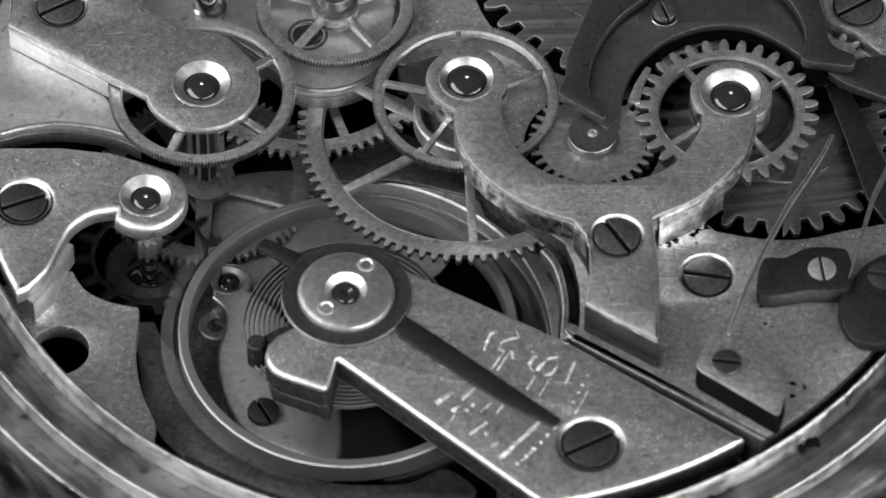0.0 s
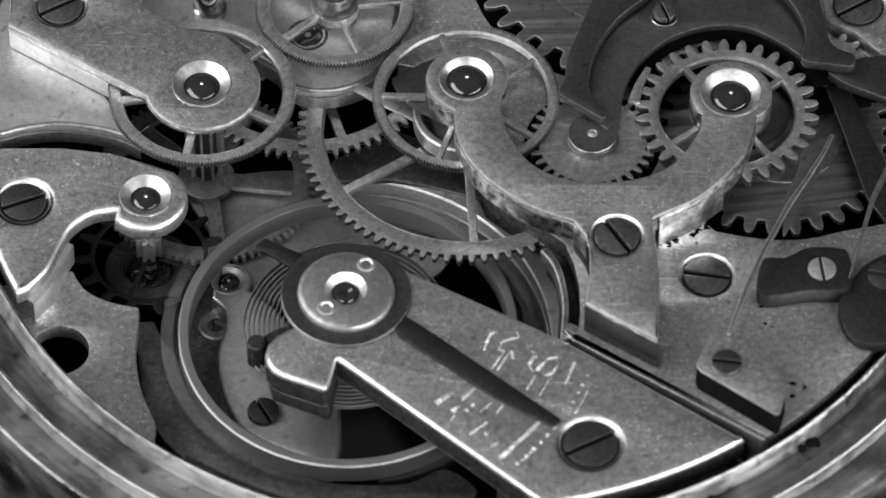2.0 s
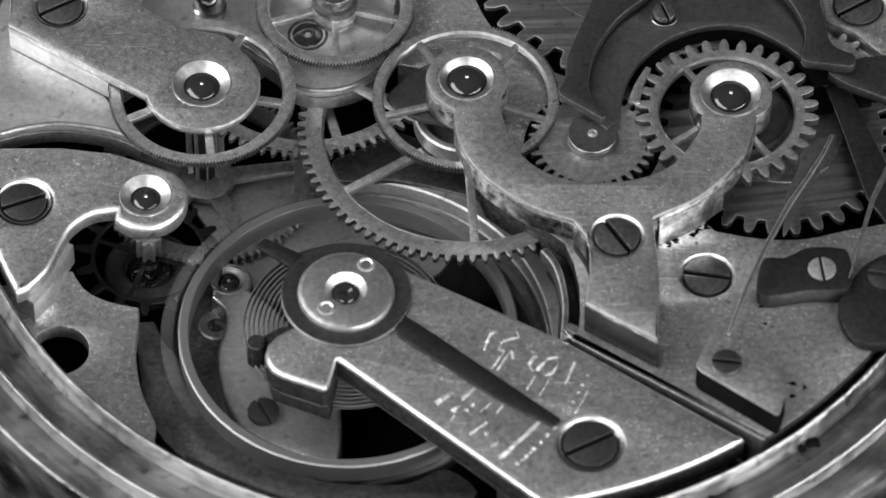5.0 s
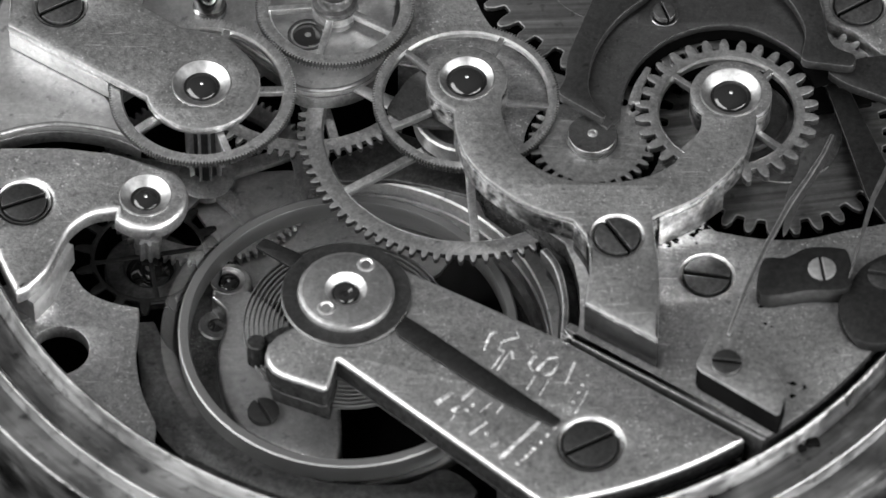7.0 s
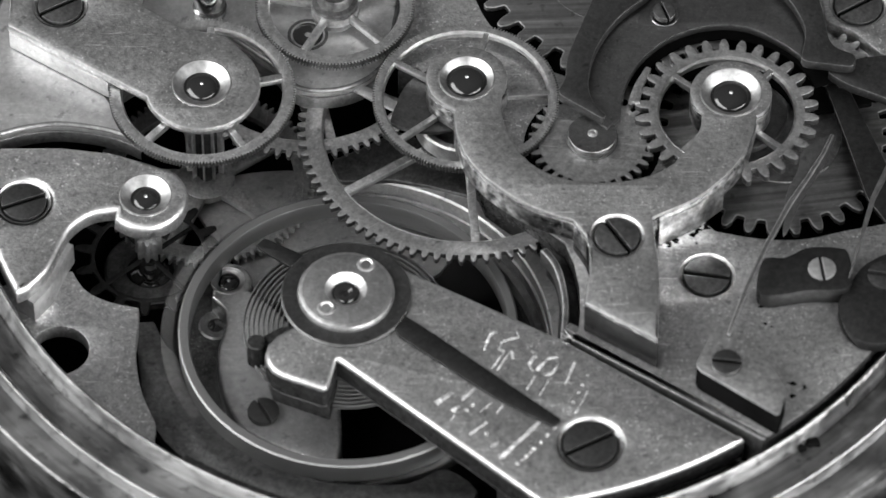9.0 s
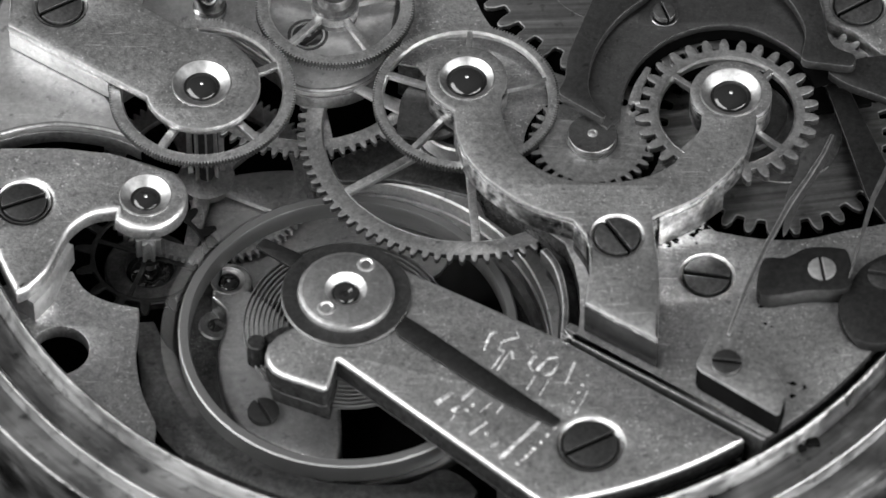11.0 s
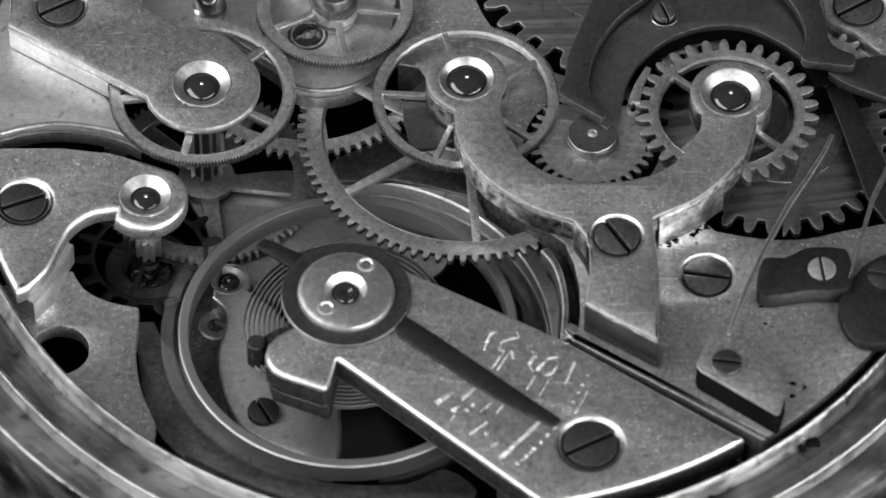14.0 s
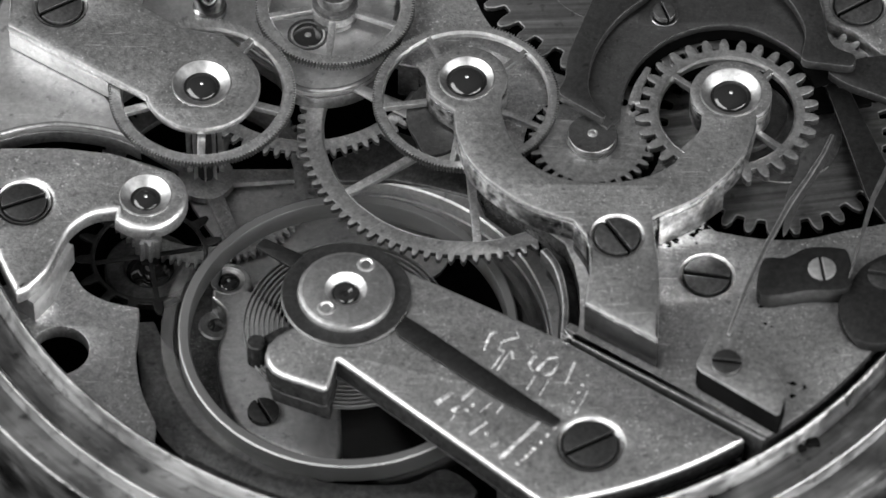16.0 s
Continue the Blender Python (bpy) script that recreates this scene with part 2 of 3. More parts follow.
    part("jewel_ring", lathe([(jr * 0.98, z - depth - 0.06), (jr * 0.98, z - depth + 0.02), (jr * 1.06, z - depth + 0.035), (jr * 1.12, z - depth - 0.02)], 40, at), STEEL, cs, "thin dark setting ring")


def gear_outline(r, teeth, depth, phase=0.0, duty=0.5, blunt=0.45):
    """Tooth by tooth outline of a wheel; r is the tip radius."""
    out = []
    step = 2 * math.pi / teeth
    for k in range(teeth):
        a = phase + k * step
        w = step * duty / 2
        for da, rr in ((-w * 1.15, r - depth), (-w * 0.95, r - depth * 0.45), (-w * blunt, r - 0.06 * depth), (0, r), (w * blunt, r - 0.06 * depth), (w * 0.95, r - depth * 0.45), (w * 1.15, r - depth)):
            out.append((rr * math.cos(a + da), rr * math.sin(a + da)))
    return out


def wheel(name, label, at, z, r, teeth, depth, rim, spokes, spoke_w, hub_r, thick, phase, material, duty=0.5, hub_h=0.25, tooth=0.0):
    """A toothed wheel with spokes and hub; z is the top of its rim. It turns about its own axis."""
    top = thing(name, label, "gear wheel", (at[0], at[1], z - thick))
    # tooth sides get a darker brass, shade put into the colour
    rim_part = part("rim", slab([gear_outline(r, teeth, depth, radians(tooth), duty), ring((0, 0), r - depth - rim + (0.075 if spokes and material is not INK else 0), 96)], 0, thick, min(0.05, depth * 0.14)), material, top, local=True, edge=None if material is INK else POLISH, side=DARK_BRASS)
    if spokes and material is not INK:
        ri = r - depth - rim
        part("rim_chamfer", lathe([(ri - 0.006, 0.01), (ri - 0.006, thick - 0.13), (ri + 0.085, thick + 0.001), (ri + 0.09, thick - 0.02)], 96), POLISH, rim_part, "polished inner edge", local=True)
    for k in range(spokes):
        a = 360 / spokes * k
        bar = slab([[(hub_r * 0.8, -spoke_w / 2), (r - depth - rim + 0.08, -spoke_w / 2), (r - depth - rim + 0.08, spoke_w / 2), (hub_r * 0.8, spoke_w / 2)]], 0.03, thick - 0.015, 0.03)
        bar.transform(Matrix.Rotation(radians(a), 4, "Z"))
        part("spoke", bar, material, top, local=True, edge=None if material is INK else POLISH, side=None if material is INK else POLISH)
    part("hub", lathe([(0, thick + hub_h), (hub_r * 0.55, thick + hub_h), (hub_r * 0.6, thick + 0.02), (hub_r, thick + 0.01), (hub_r, -0.05), (hub_r * 0.5, -0.1), (0, -0.1)], 40), material, top, local=True)
    top.rotation_euler = (0, 0, radians(phase))
    return top


# ---- table, case and main plate ----
ground = solo("ground", lathe([(0, -9.0), (400, -9.0), (400, -10), (0, -10)], 48), CLOTH, "black cloth on the table under the watch", "table", kind="structure")

case = thing("watch_case", "worn silver watch case with ribbed rim", "watch case", (0, 0, -9))
part("inner_lip", lathe([(21.85, -7.5), (21.88, -0.42), (21.95, -0.26), (22.04, -0.22), (22.10, -0.28), (22.20, -0.52), (22.26, -0.70), (22.42, -0.99), (22.6, -7.5)], 200), CASE, case)
part("bezel_seat", lathe([(22.4, -7.5), (22.45, -0.98), (22.9, -0.90), (23.4, -0.76), (23.78, -0.66), (23.85, -0.72), (23.9, -7.5)], 200), CASE, case, "scratched silver band")
part("outer_lip", lathe([(23.8, -7.5), (23.82, -0.62), (23.95, -0.42), (24.05, -0.38), (24.1, -0.43), (24.13, -0.62), (24.25, -0.92), (24.5, -0.90), (25.0, -0.80), (25.5, -0.68), (25.62, -0.60), (25.72, -0.64), (25.78, -0.85), (25.8, -6.0), (25.2, -8.4), (23.8, -9.0)], 200), CASE, case)

_rnd = random.Random(9)
for at, reach in (((14.63, -17.19), 0.32), ((14.15, -17.48), 0.20), ((16.33, -17.60), 0.15), ((15.46, -17.83), 0.12)):
    loop = [(at[0] + reach * _rnd.uniform(0.5, 1.3) * math.cos(k * 0.6283), at[1] + reach * _rnd.uniform(0.4, 1.0) * math.sin(k * 0.6283)) for k in range(10)]
    part("grime", slab([flow(loop, 2)], -0.95, -0.72, 0.01), SLOT, case, "patch of black grime")

# near-black colour stands for the shade deep in the case
main_plate = solo("main_plate", lathe([(0, -6.0), (21.7, -6.0), (21.7, -7.5), (0, -7.5)], 128), SHADE_BLACK, "main plate deep in the case, shade set in its colour", "watch plate", kind="structure")


# ---- plates and bridges ----
def plate_right():
    z = 0.0
    a0 = ang((12.61, -17.33), (0, 0))
    pts = arc((0, 0), 21.55, a0, 62, 60)
    pts += [(11.99, 8.29), (4.46, 8.29), (0.95, 8.29), (-0.56, 8.29), (-2.43, 7.63), (-2.75, 4.38), (-2.94, 2.72), (-2.04, 2.52), (-0.56, -0.07), (0.90, -4.15), (4.29, -7.22), (4.66, -8.32), (4.87, -9.51), (4.90, -10.86), (4.81, -11.92), (4.47, -12.25), (4.25, -11.82)]
    cut = flow([(10.37, -6.15), (11.34, -6.73), (13.75, -7.07), (15.94, -6.67), (19.90, -5.07), (20.41, 0.55), (16.31, 3.11), (14.37, 4.07), (11.15, 4.97), (8.88, 3.74), (7.33, 0.55), (8.74, -3.22)], 6)
    top = thing("barrel_bridge", "frosted nickel bridge plate with large round cutout", "watch bridge", (8, -8, -2.2))
    part("plate", slab([pts, cut, ring((10.33, -8.97), 1.2, 40)], -0.14, z, 0.03), FROST, top)
    # the plate's side wall is a dark body, its shade put into the colour
    part("plate_body", slab([pts, cut, ring((10.32, -8.97), 1.25, 40)], -2.2, -0.142, 0.02), DEEP, top, "lower edge of the plate, shade set in its colour")
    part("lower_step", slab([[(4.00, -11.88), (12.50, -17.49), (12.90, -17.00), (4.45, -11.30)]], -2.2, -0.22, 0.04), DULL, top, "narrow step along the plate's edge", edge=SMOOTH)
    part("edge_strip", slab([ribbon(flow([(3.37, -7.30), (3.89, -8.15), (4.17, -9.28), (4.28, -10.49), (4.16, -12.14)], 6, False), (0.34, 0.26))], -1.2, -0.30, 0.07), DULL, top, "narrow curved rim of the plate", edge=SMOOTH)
    rnd = random.Random(4)
    for at, n, spread in (((9.26, -6.92), 12, 0.9), ((10.01, -6.37), 8, 0.5), ((8.77, -7.28), 5, 0.4), ((14.20, -15.04), 4, 0.7), ((12.41, -11.16), 4, 1.2)):
        for _ in range(n):
            c = (at[0] + rnd.uniform(-1, 1) * spread, at[1] + rnd.uniform(-1, 1) * spread * 0.5)
            k = rnd.uniform(0.05, 0.16)
            loop = [(c[0] + k * rnd.uniform(0.4, 1.5) * math.cos(a * 0.7854), c[1] + k * rnd.uniform(0.3, 1.1) * math.sin(a * 0.7854)) for a in range(8)]
            part("stain", slab([flow(loop, 2)], -0.02, 0.004, 0.001), SLOT, top)
    return top


def plate_left():
    pts = flow([(-14.10, -1.72), (-14.95, -1.28), (-15.81, -0.98), (-17.00, -0.76), (-18.03, -0.72), (-19.20, -0.92), (-20.23, -1.25)], 5, False) + arc((0, 0), 21.5, 182, 120, 30) + [(-10.08, 8.29), (-2.57, 8.29)] + flow([(-3.04, 5.03), (-3.29, 3.11), (-3.98, 2.08), (-4.76, 1.51), (-5.75, 1.19), (-6.86, 1.19), (-7.61, 1.57), (-8.24, 2.47)], 6, False) + [(-10.51, 4.38), (-12.96, 3.11), (-15.62, 0.94)]
    top = thing("train_bridge", "smooth nickel train bridge with polished edge", "watch bridge", (-10, 4, -1.6))
    part("plate", slab([pts], -0.5, 0, 0.16, 2), SMOOTH, top, edge=DULL)
    part("plate_edge", slab([pts], -1.25, -0.502, 0.03), DULL, top, "dull lower edge")
    return top


def bridge_lower_left():
    z = -0.3
    pts = [(-13.81, -2.51), (-15.30, -1.97), (-17.52, -1.66), (-20.22, -1.66)] + arc((0, 0), 21.5, ang((-20.17, -2.97), (0, 0)), ang((-18.68, -9.43), (0, 0)), 14)
    pts += flow([(-18.64, -9.37), (-17.88, -8.37), (-17.37, -6.99), (-16.88, -6.01), (-16.04, -5.34), (-15.07, -5.15)], 5, False)
    pts += arc((-13.81, -4.38), 1.82, 224, 410, 30)
    top = thing("escape_bridge", "frosted bridge with jewel and rounded polished edges", "watch bridge", (-15, -5, -2.0))
    hole = ring((-13.81, -4.38), 0.95, 40)
    part("plate", slab([pts, hole, ring((-19.07, -4.74), 1.16, 40)], -1.3, z, 0.30, 3), FROST, top, edge=POLISH)
    setting(top, (-13.81, -4.38), z, 1.1, 0.62, 0.3)
    screw((-19.07, -4.74), -0.28, 0.98, 22, "dark slotted screw in the frosted bridge", material=STEEL, seat=z)
    return top


def bridge_arm():
    z = 1.5
    c = (-11.44, 0.39)
    pts = [(-20.05, 3.64), (-13.86, -0.34)] + arc(c, 2.55, 207, 398, 40) + [(-10.34, 3.00), (-10.81, 3.22), (-11.63, 3.38), (-12.38, 3.57), (-14.35, 5.02), (-14.76, 5.47), (-19.99, 7.03)]
    top = thing("wheel_bridge", "frosted arm bridge over the seconds wheel", "watch bridge", (-14, 4, 0))
    part("arm", slab([pts, ring(c, 1.2, 40), ring((-17.74, 4.75), 1.16, 40)], 1.0, z, 0.16), FROST, top, edge=POLISH)
    part("foot", slab([[(-19.99, 3.58), (-15.53, 0.69), (-14.00, 7.01), (-19.97, 7.01)], ring((-17.72, 4.74), 1.25, 40)], 0.07, 0.996, 0.02), SMOOTH, top)
    part("foot_gap", slab([[(-19.83, 3.56), (-15.55, 0.79), (-14.06, 6.92), (-19.82, 6.92)]], 0.003, 0.07, 0.01), SLOT, top, "dark seam under the foot")
    setting(top, c, z, 1.25, 0.75, 0.3)
    screw((-17.75, 4.76), 1.52, 0.98, 30, "dark slotted screw in the arm bridge", seat=z)
    return top


def bridge_runner():
    z = 2.0
    a, b = (0.08, 0.27), (11.53, -0.52)
    top = thing("chronograph_bridge", "frosted horseshoe bridge over the chronograph wheels", "watch bridge", (8, -3, 0))
    left = arc(a, 1.78, -30, 225, 40)
    outer = flow([(-0.49, -1.53), (-0.37, -2.93), (0.28, -4.47), (1.36, -5.72), (2.82, -6.79), (4.49, -7.49)], 6, False)
    foot = [(4.61, -7.55), (5.27, -8.77), (5.25, -10.27), (5.03, -11.92), (8.09, -13.91), (8.20, -12.07), (8.18, -9.67), (7.99, -7.40)]
    outer2 = flow([(8.23, -7.24), (9.82, -6.38), (11.05, -5.25), (12.02, -3.86), (12.47, -2.46), (12.62, -1.83)], 6, False)
    right = arc(b, 1.78, -40, 215, 40)
    inner = flow([(10.25, -1.68), (10.03, -2.77), (9.02, -4.32), (7.67, -5.16), (5.73, -5.46), (4.04, -5.16), (2.71, -4.26), (1.87, -2.77), (1.54, -1.36)], 6, False)
    loop = left + outer + foot + outer2 + right + inner
    sc = ring((6.45, -8.37), 1.14, 40)
    part("horseshoe", slab([loop, ring(a, 1.12, 40), ring(b, 1.24, 40), sc], 1.7, z, 0.13), FROST, top, edge=POLISH)
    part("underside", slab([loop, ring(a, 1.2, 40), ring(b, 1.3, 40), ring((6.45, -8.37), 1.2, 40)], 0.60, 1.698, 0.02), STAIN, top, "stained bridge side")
    # foot in a darker metal than the bridge, to stand for shade
    part("foot", slab([foot, ring((6.43, -8.39), 1.25, 40)], 0.0, 0.598, 0.03), DEEP, top, "foot of the bridge, shade set in its colour")
    mid = Vector((sum(q[0] for q in foot) / len(foot), sum(q[1] for q in foot) / len(foot)))
    skin = [tuple(mid + (Vector(q) - mid) * 1.006) for q in foot[1:7]]
    # near-black skin gives the foot's front a shaded look by colour
    part("foot_face", slab([skin, ring((6.45, -8.37), 1.3, 40)], 0.004, 1.69, 0.02), INK, top, "front face of the foot, shade set in its colour")
    # scraped wall, in a paler metal that adds the lit plate's reflection
    part("cheek", slab([[(8.29, -7.41), (9.86, -6.55), (11.14, -5.38), (10.72, -4.74), (9.39, -5.66), (8.37, -6.18)]], 0.004, 1.69, 0.03), SCRAPED, top, "scraped side of the bridge, reflected light set in its colour")
    setting(top, a, z, 1.18, 0.85, 0.25)
    setting(top, b, z, 1.3, 0.85, 0.35)
    screw((6.45, -8.37), 2.02, 0.96, -58, "dark slotted screw in the horseshoe bridge", seat=z)
    return top


COCK_Z = -0.2


def engraving(top):
    """Worn strokes and dots of the fast and slow scale, cut bright into the cock."""
    z = COCK_Z + 0.004
    strokes = [((0.80, -12.81), (0.92, -12.40), 0.08), ((0.92, -12.40), (1.07, -11.92), 0.10), ((1.07, -11.92), (1.36, -11.83), 0.12), ((1.42, -12.81), (1.59, -12.31), 0.08), ((1.59, -12.31), (1.93, -12.22), 0.08),
               ((1.93, -12.22), (2.27, -12.10), 0.10), ((2.27, -12.10), (2.17, -11.80), 0.06), ((1.45, -12.78), (1.69, -12.87), 0.08), ((1.11, -13.80), (1.66, -12.87), 0.06), ((1.34, -13.88), (1.97, -12.75), 0.06),
               ((1.95, -12.87), (2.02, -13.23), 0.10), ((2.69, -13.56), (3.00, -12.93), 0.12), ((2.88, -12.87), (3.02, -13.20), 0.08), ((2.73, -13.65), (2.87, -13.94), 0.06), ((3.02, -13.88), (3.45, -13.29), 0.12),
               ((3.45, -13.29), (3.89, -13.14), 0.10), ((3.33, -14.12), (3.69, -14.00), 0.14), ((3.69, -14.00), (3.93, -13.53), 0.08), ((2.58, -14.89), (2.94, -14.18), 0.06), ((4.20, -14.66), (4.48, -13.88), 0.06),
               ((4.48, -13.88), (4.65, -13.41), 0.12), ((4.62, -16.13), (5.20, -14.89), 0.04), ((3.13, -15.19), (3.54, -14.36), 0.04), ((-1.26, -15.60), (-0.57, -15.04), 0.18), ((-0.57, -16.01), (-0.26, -15.72), 0.14),
               ((-0.16, -15.45), (0.39, -14.80), 0.08), ((0.62, -16.04), (1.15, -15.51), 0.04), ((1.33, -16.10), (1.65, -15.57), 0.06), ((0.14, -17.24), (0.90, -16.57), 0.10), ((1.06, -17.86), (1.35, -17.62), 0.10),
               ((1.44, -18.44), (3.16, -16.51), 0.14), ((-0.62, -16.51), (-0.43, -16.07), 0.04)]
    for a, b, w in strokes:
        part("scale_stroke", slab([ribbon([a, b], (w * 1.35, w))], z - 0.03, z + 0.008, 0.004), ENGRAVE, top)
    for x, y, r in ((0.03, -15.95, 0.07), (0.29, -15.66, 0.08), (0.88, -17.16, 0.08), (5.17, -14.15, 0.05), (4.94, -14.63, 0.07), (4.77, -15.04, 0.07), (4.55, -15.51, 0.07), (4.31, -15.98, 0.08), (3.67, -15.72, 0.05), (2.15, -18.73, 0.09), (2.36, -18.53, 0.07), (2.55, -18.35, 0.08), (2.72, -18.12, 0.07), (2.86, -17.94, 0.08), (3.15, -17.62, 0.08), (3.44, -17.24, 0.08), (3.75, -16.89, 0.08), (-0.78, -13.77, 0.05)):
        part("scale_dot", lathe([(0, z + 0.012), (r * 0.9, z + 0.010), (r * 1.25, z - 0.03)], 10, (x, y)), ENGRAVE, top)


def balance_cock():
    z = COCK_Z
    top = thing("balance_cock", "frosted balance cock with engraved regulator scale", "watch bridge", (2, -12, -4))
    pts = [(-2.86, -8.29), (4.22, -12.22)] + arc((0, 0), 21.0, ang((11.99, -17.80), (0, 0)), ang((3.18, -20.55), (0, 0)), 14) + [(-5.46, -13.23), (-5.71, -14.42), (-5.82, -14.75), (-6.06, -14.83), (-7.74, -14.16), (-8.17, -13.88), (-8.44, -13.47), (-8.52, -12.99), (-8.39, -12.45), (-8.01, -11.98), (-7.18, -11.44)] + arc((-5.10, -9.81), 2.35, 200, 75, 24)
    # side walls darkened to stand for shade; block and foot share that brass
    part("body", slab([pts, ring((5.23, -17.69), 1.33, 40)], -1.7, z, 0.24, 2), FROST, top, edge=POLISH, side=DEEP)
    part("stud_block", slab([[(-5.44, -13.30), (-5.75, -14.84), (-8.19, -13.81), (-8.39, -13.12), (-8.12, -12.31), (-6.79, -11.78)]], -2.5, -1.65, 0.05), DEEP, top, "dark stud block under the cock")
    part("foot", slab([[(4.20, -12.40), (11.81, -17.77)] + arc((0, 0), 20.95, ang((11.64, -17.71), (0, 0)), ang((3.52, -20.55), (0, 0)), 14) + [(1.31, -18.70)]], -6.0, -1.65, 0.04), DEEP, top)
    engraving(top)
    part("stud", lathe([(0, -0.95), (0.36, -0.95), (0.42, -1.02), (0.42, -2.3), (0, -2.3)], 28, (-8.90, -11.80)), DEEP, top, "dark hairspring stud")
    part("stud_arm", slab([ribbon([(-8.87, -11.81), (-7.80, -11.17), (-6.72, -11.02)], (0.5, 0.7))], -1.6, -1.15, 0.05), DEEP, top)
    screw((5.24, -17.69), -0.16, 1.15, 28, "dark slotted screw in the balance cock", material=STEEL, seat=z)
    c = (-5.09, -9.92)
    disc = thing("regulator", "dark steel regulator disc under polished cap", "regulator", (c[0], c[1], z))
    part("index_disc", lathe([(0, 0.16), (2.72, 0.16), (2.8, 0.1), (2.8, 0.004), (0, 0.004)], 72), STEEL, disc, local=True)
    cap = part("end_cap", lathe([(0.58, 0.05), (0.58, 0.18), (0.9, 0.5), (1.86, 0.5), (2.02, 0.42), (2.08, 0.3), (2.08, 0.15)], 72), BALANCE, disc, "dull steel cap with polished edge", local=True, edge=POLISH)
    part("pointer", slab([[p for p in rounded([(-3.22, -10.71), (-2.59, -11.04), (-1.29, -12.07), (4.07, -16.57), (3.69, -16.92), (1.33, -15.48), (-2.87, -12.13)], 0.2)]], z + 0.004, z + 0.14, 0.03), INK, disc, "tapering dark steel pointer")
    part("tail", slab([rounded([(-9.01, -7.25), (-8.63, -6.79), (-6.74, -7.83), (-6.97, -8.75)], 0.1)], z - 0.16, z + 0.0, 0.03), INK, disc, "dark steel tail of the regulator")
    for at in ((-4.24, -8.62), (-5.92, -10.94)):
        part("pin_hole", lathe([(0.13, 0.3), (0.16, 0.46), (0.30, 0.56), (0.38, 0.54), (0.42, 0.4)], 20, (at[0] - c[0], at[1] - c[1])), SMOOTH, cap, local=True)
        part("pin", lathe([(0, 0.5), (0.1, 0.48), (0.13, 0.35), (0.13, 0.1)], 14, (at[0] - c[0], at[1] - c[1])), STEEL, cap, local=True)
    part("jewel", lathe([(0.1, 0.2), (0.3, 0.3), (0.5, 0.28), (0.63, 0.15)], 32), JEWEL, cap, local=True)
    return top


plate_right()
plate_left()
bridge_lower_left()
bridge_arm()
bridge_runner()
balance_cock()

# ---- lower plates ----
def lower_plates():
    # the plate under the escape bridge, with its round hole
    top = thing("lower_plate", "grainy lower plate with a round hole", "watch plate", (-15, -10, -3.4))
    edge = flow([(-17.00, -6.77), (-16.43, -7.75), (-15.43, -8.39), (-14.06, -8.75)], 6, False) + flow([(-14.07, -9.83), (-14.13, -11.18), (-13.83, -13.13), (-13.18, -14.86)], 6, False)
    outer = arc((0, 0), 21.6, ang((-12.32, -15.66), (0, 0)) % 360, ang((-19.62, -7.38), (0, 0)) % 360, 20)
    hole = ring((-17.40, -11.03), 1.28, 40)
    part("plate", slab([edge + outer, hole], -3.4, -2.6, 0.05), FROST, top)
    # bright wall between that plate and the bridge above
    wall = thing("bridge_pillar", "bright scraped pillar below the escape bridge", "pillar", (-18, -8, -2.6))
    part("block", slab([flow([(-18.49, -9.51), (-17.75, -8.48), (-17.25, -7.07), (-16.91, -6.33)], 5, False) + [(-17.56, -5.93), (-19.20, -7.31), (-19.34, -8.83)]], -2.6, -1.3, 0.05), SMOOTH, wall)
    # crescent floor left of the balance
    low = thing("recess_floor", "dull brass floor beside the balance", "watch plate", (-14, -14, -5.2))
    part("inner_floor", slab([flow([(-12.18, -5.34), (-10.46, -5.34), (-9.77, -8.42), (-9.68, -13.27), (-11.28, -12.06), (-12.23, -8.42)], 5)], -5.7, -5.3, 0.04), DEEP, low)
    part("floor", slab([[(-14.35, -8.05), (-13.54, -7.99)] + flow([(-13.46, -8.08), (-13.04, -9.12), (-12.48, -9.85), (-11.95, -11.67), (-10.74, -13.77), (-9.01, -15.26), (-6.83, -16.21), (-5.38, -16.62), (-2.49, -16.62), (-0.81, -15.85), (0.40, -17.39), (-4.41, -17.91), (-8.25, -17.62), (-10.68, -16.44), (-12.90, -14.37), (-13.88, -12.12)], 4, False)], -5.2, -4.6, 0.05), DULL, low, edge=DULL)
    hole = (-10.81, -7.69)
    part("jewel_seat", lathe([(0.35, -5.28), (0.42, -5.22), (0.72, -5.2), (0.8, -5.29)], 32, hole), DULL, low, "small turned jewel seat")
    part("jewel", lathe([(0, -5.2), (0.2, -5.21), (0.36, -5.27)], 24, hole), JEWEL, low, "small dark jewel")
    # stepped wall of the round balance recess
    c = (-5.01, -10.02)
    steps = (("lower_wall", [(8.3, -5.6), (8.3, -4.8), (8.6, -4.75), (8.6, -5.6)], DULL), ("middle_step", [(8.6, -5.4), (8.62, -4.1), (8.72, -4.08), (8.74, -3.6), (9.0, -3.6), (9.0, -5.4)], SMOOTH), ("upper_lip", [(8.9, -5.0), (8.68, -3.58), (8.7, -3.3), (8.78, -3.2), (9.4, -3.2), (9.4, -5.0)], SMOOTH))
    well = thing("balance_recess", "stepped round recess wall beside the balance", "watch plate", (c[0], c[1], -5.6))
    for name, prof, material in steps:
        bm = bmesh.new()
        n = 60
        rows = [[bm.verts.new((c[0] + r * math.cos(radians(-8 + 102 * k / n)), c[1] + r * math.sin(radians(-8 + 102 * k / n)), z)) for r, z in prof] for k in range(n + 1)]
        for a, b in zip(rows, rows[1:]):
            for j in range(len(prof)):
                j2 = (j + 1) % len(prof)
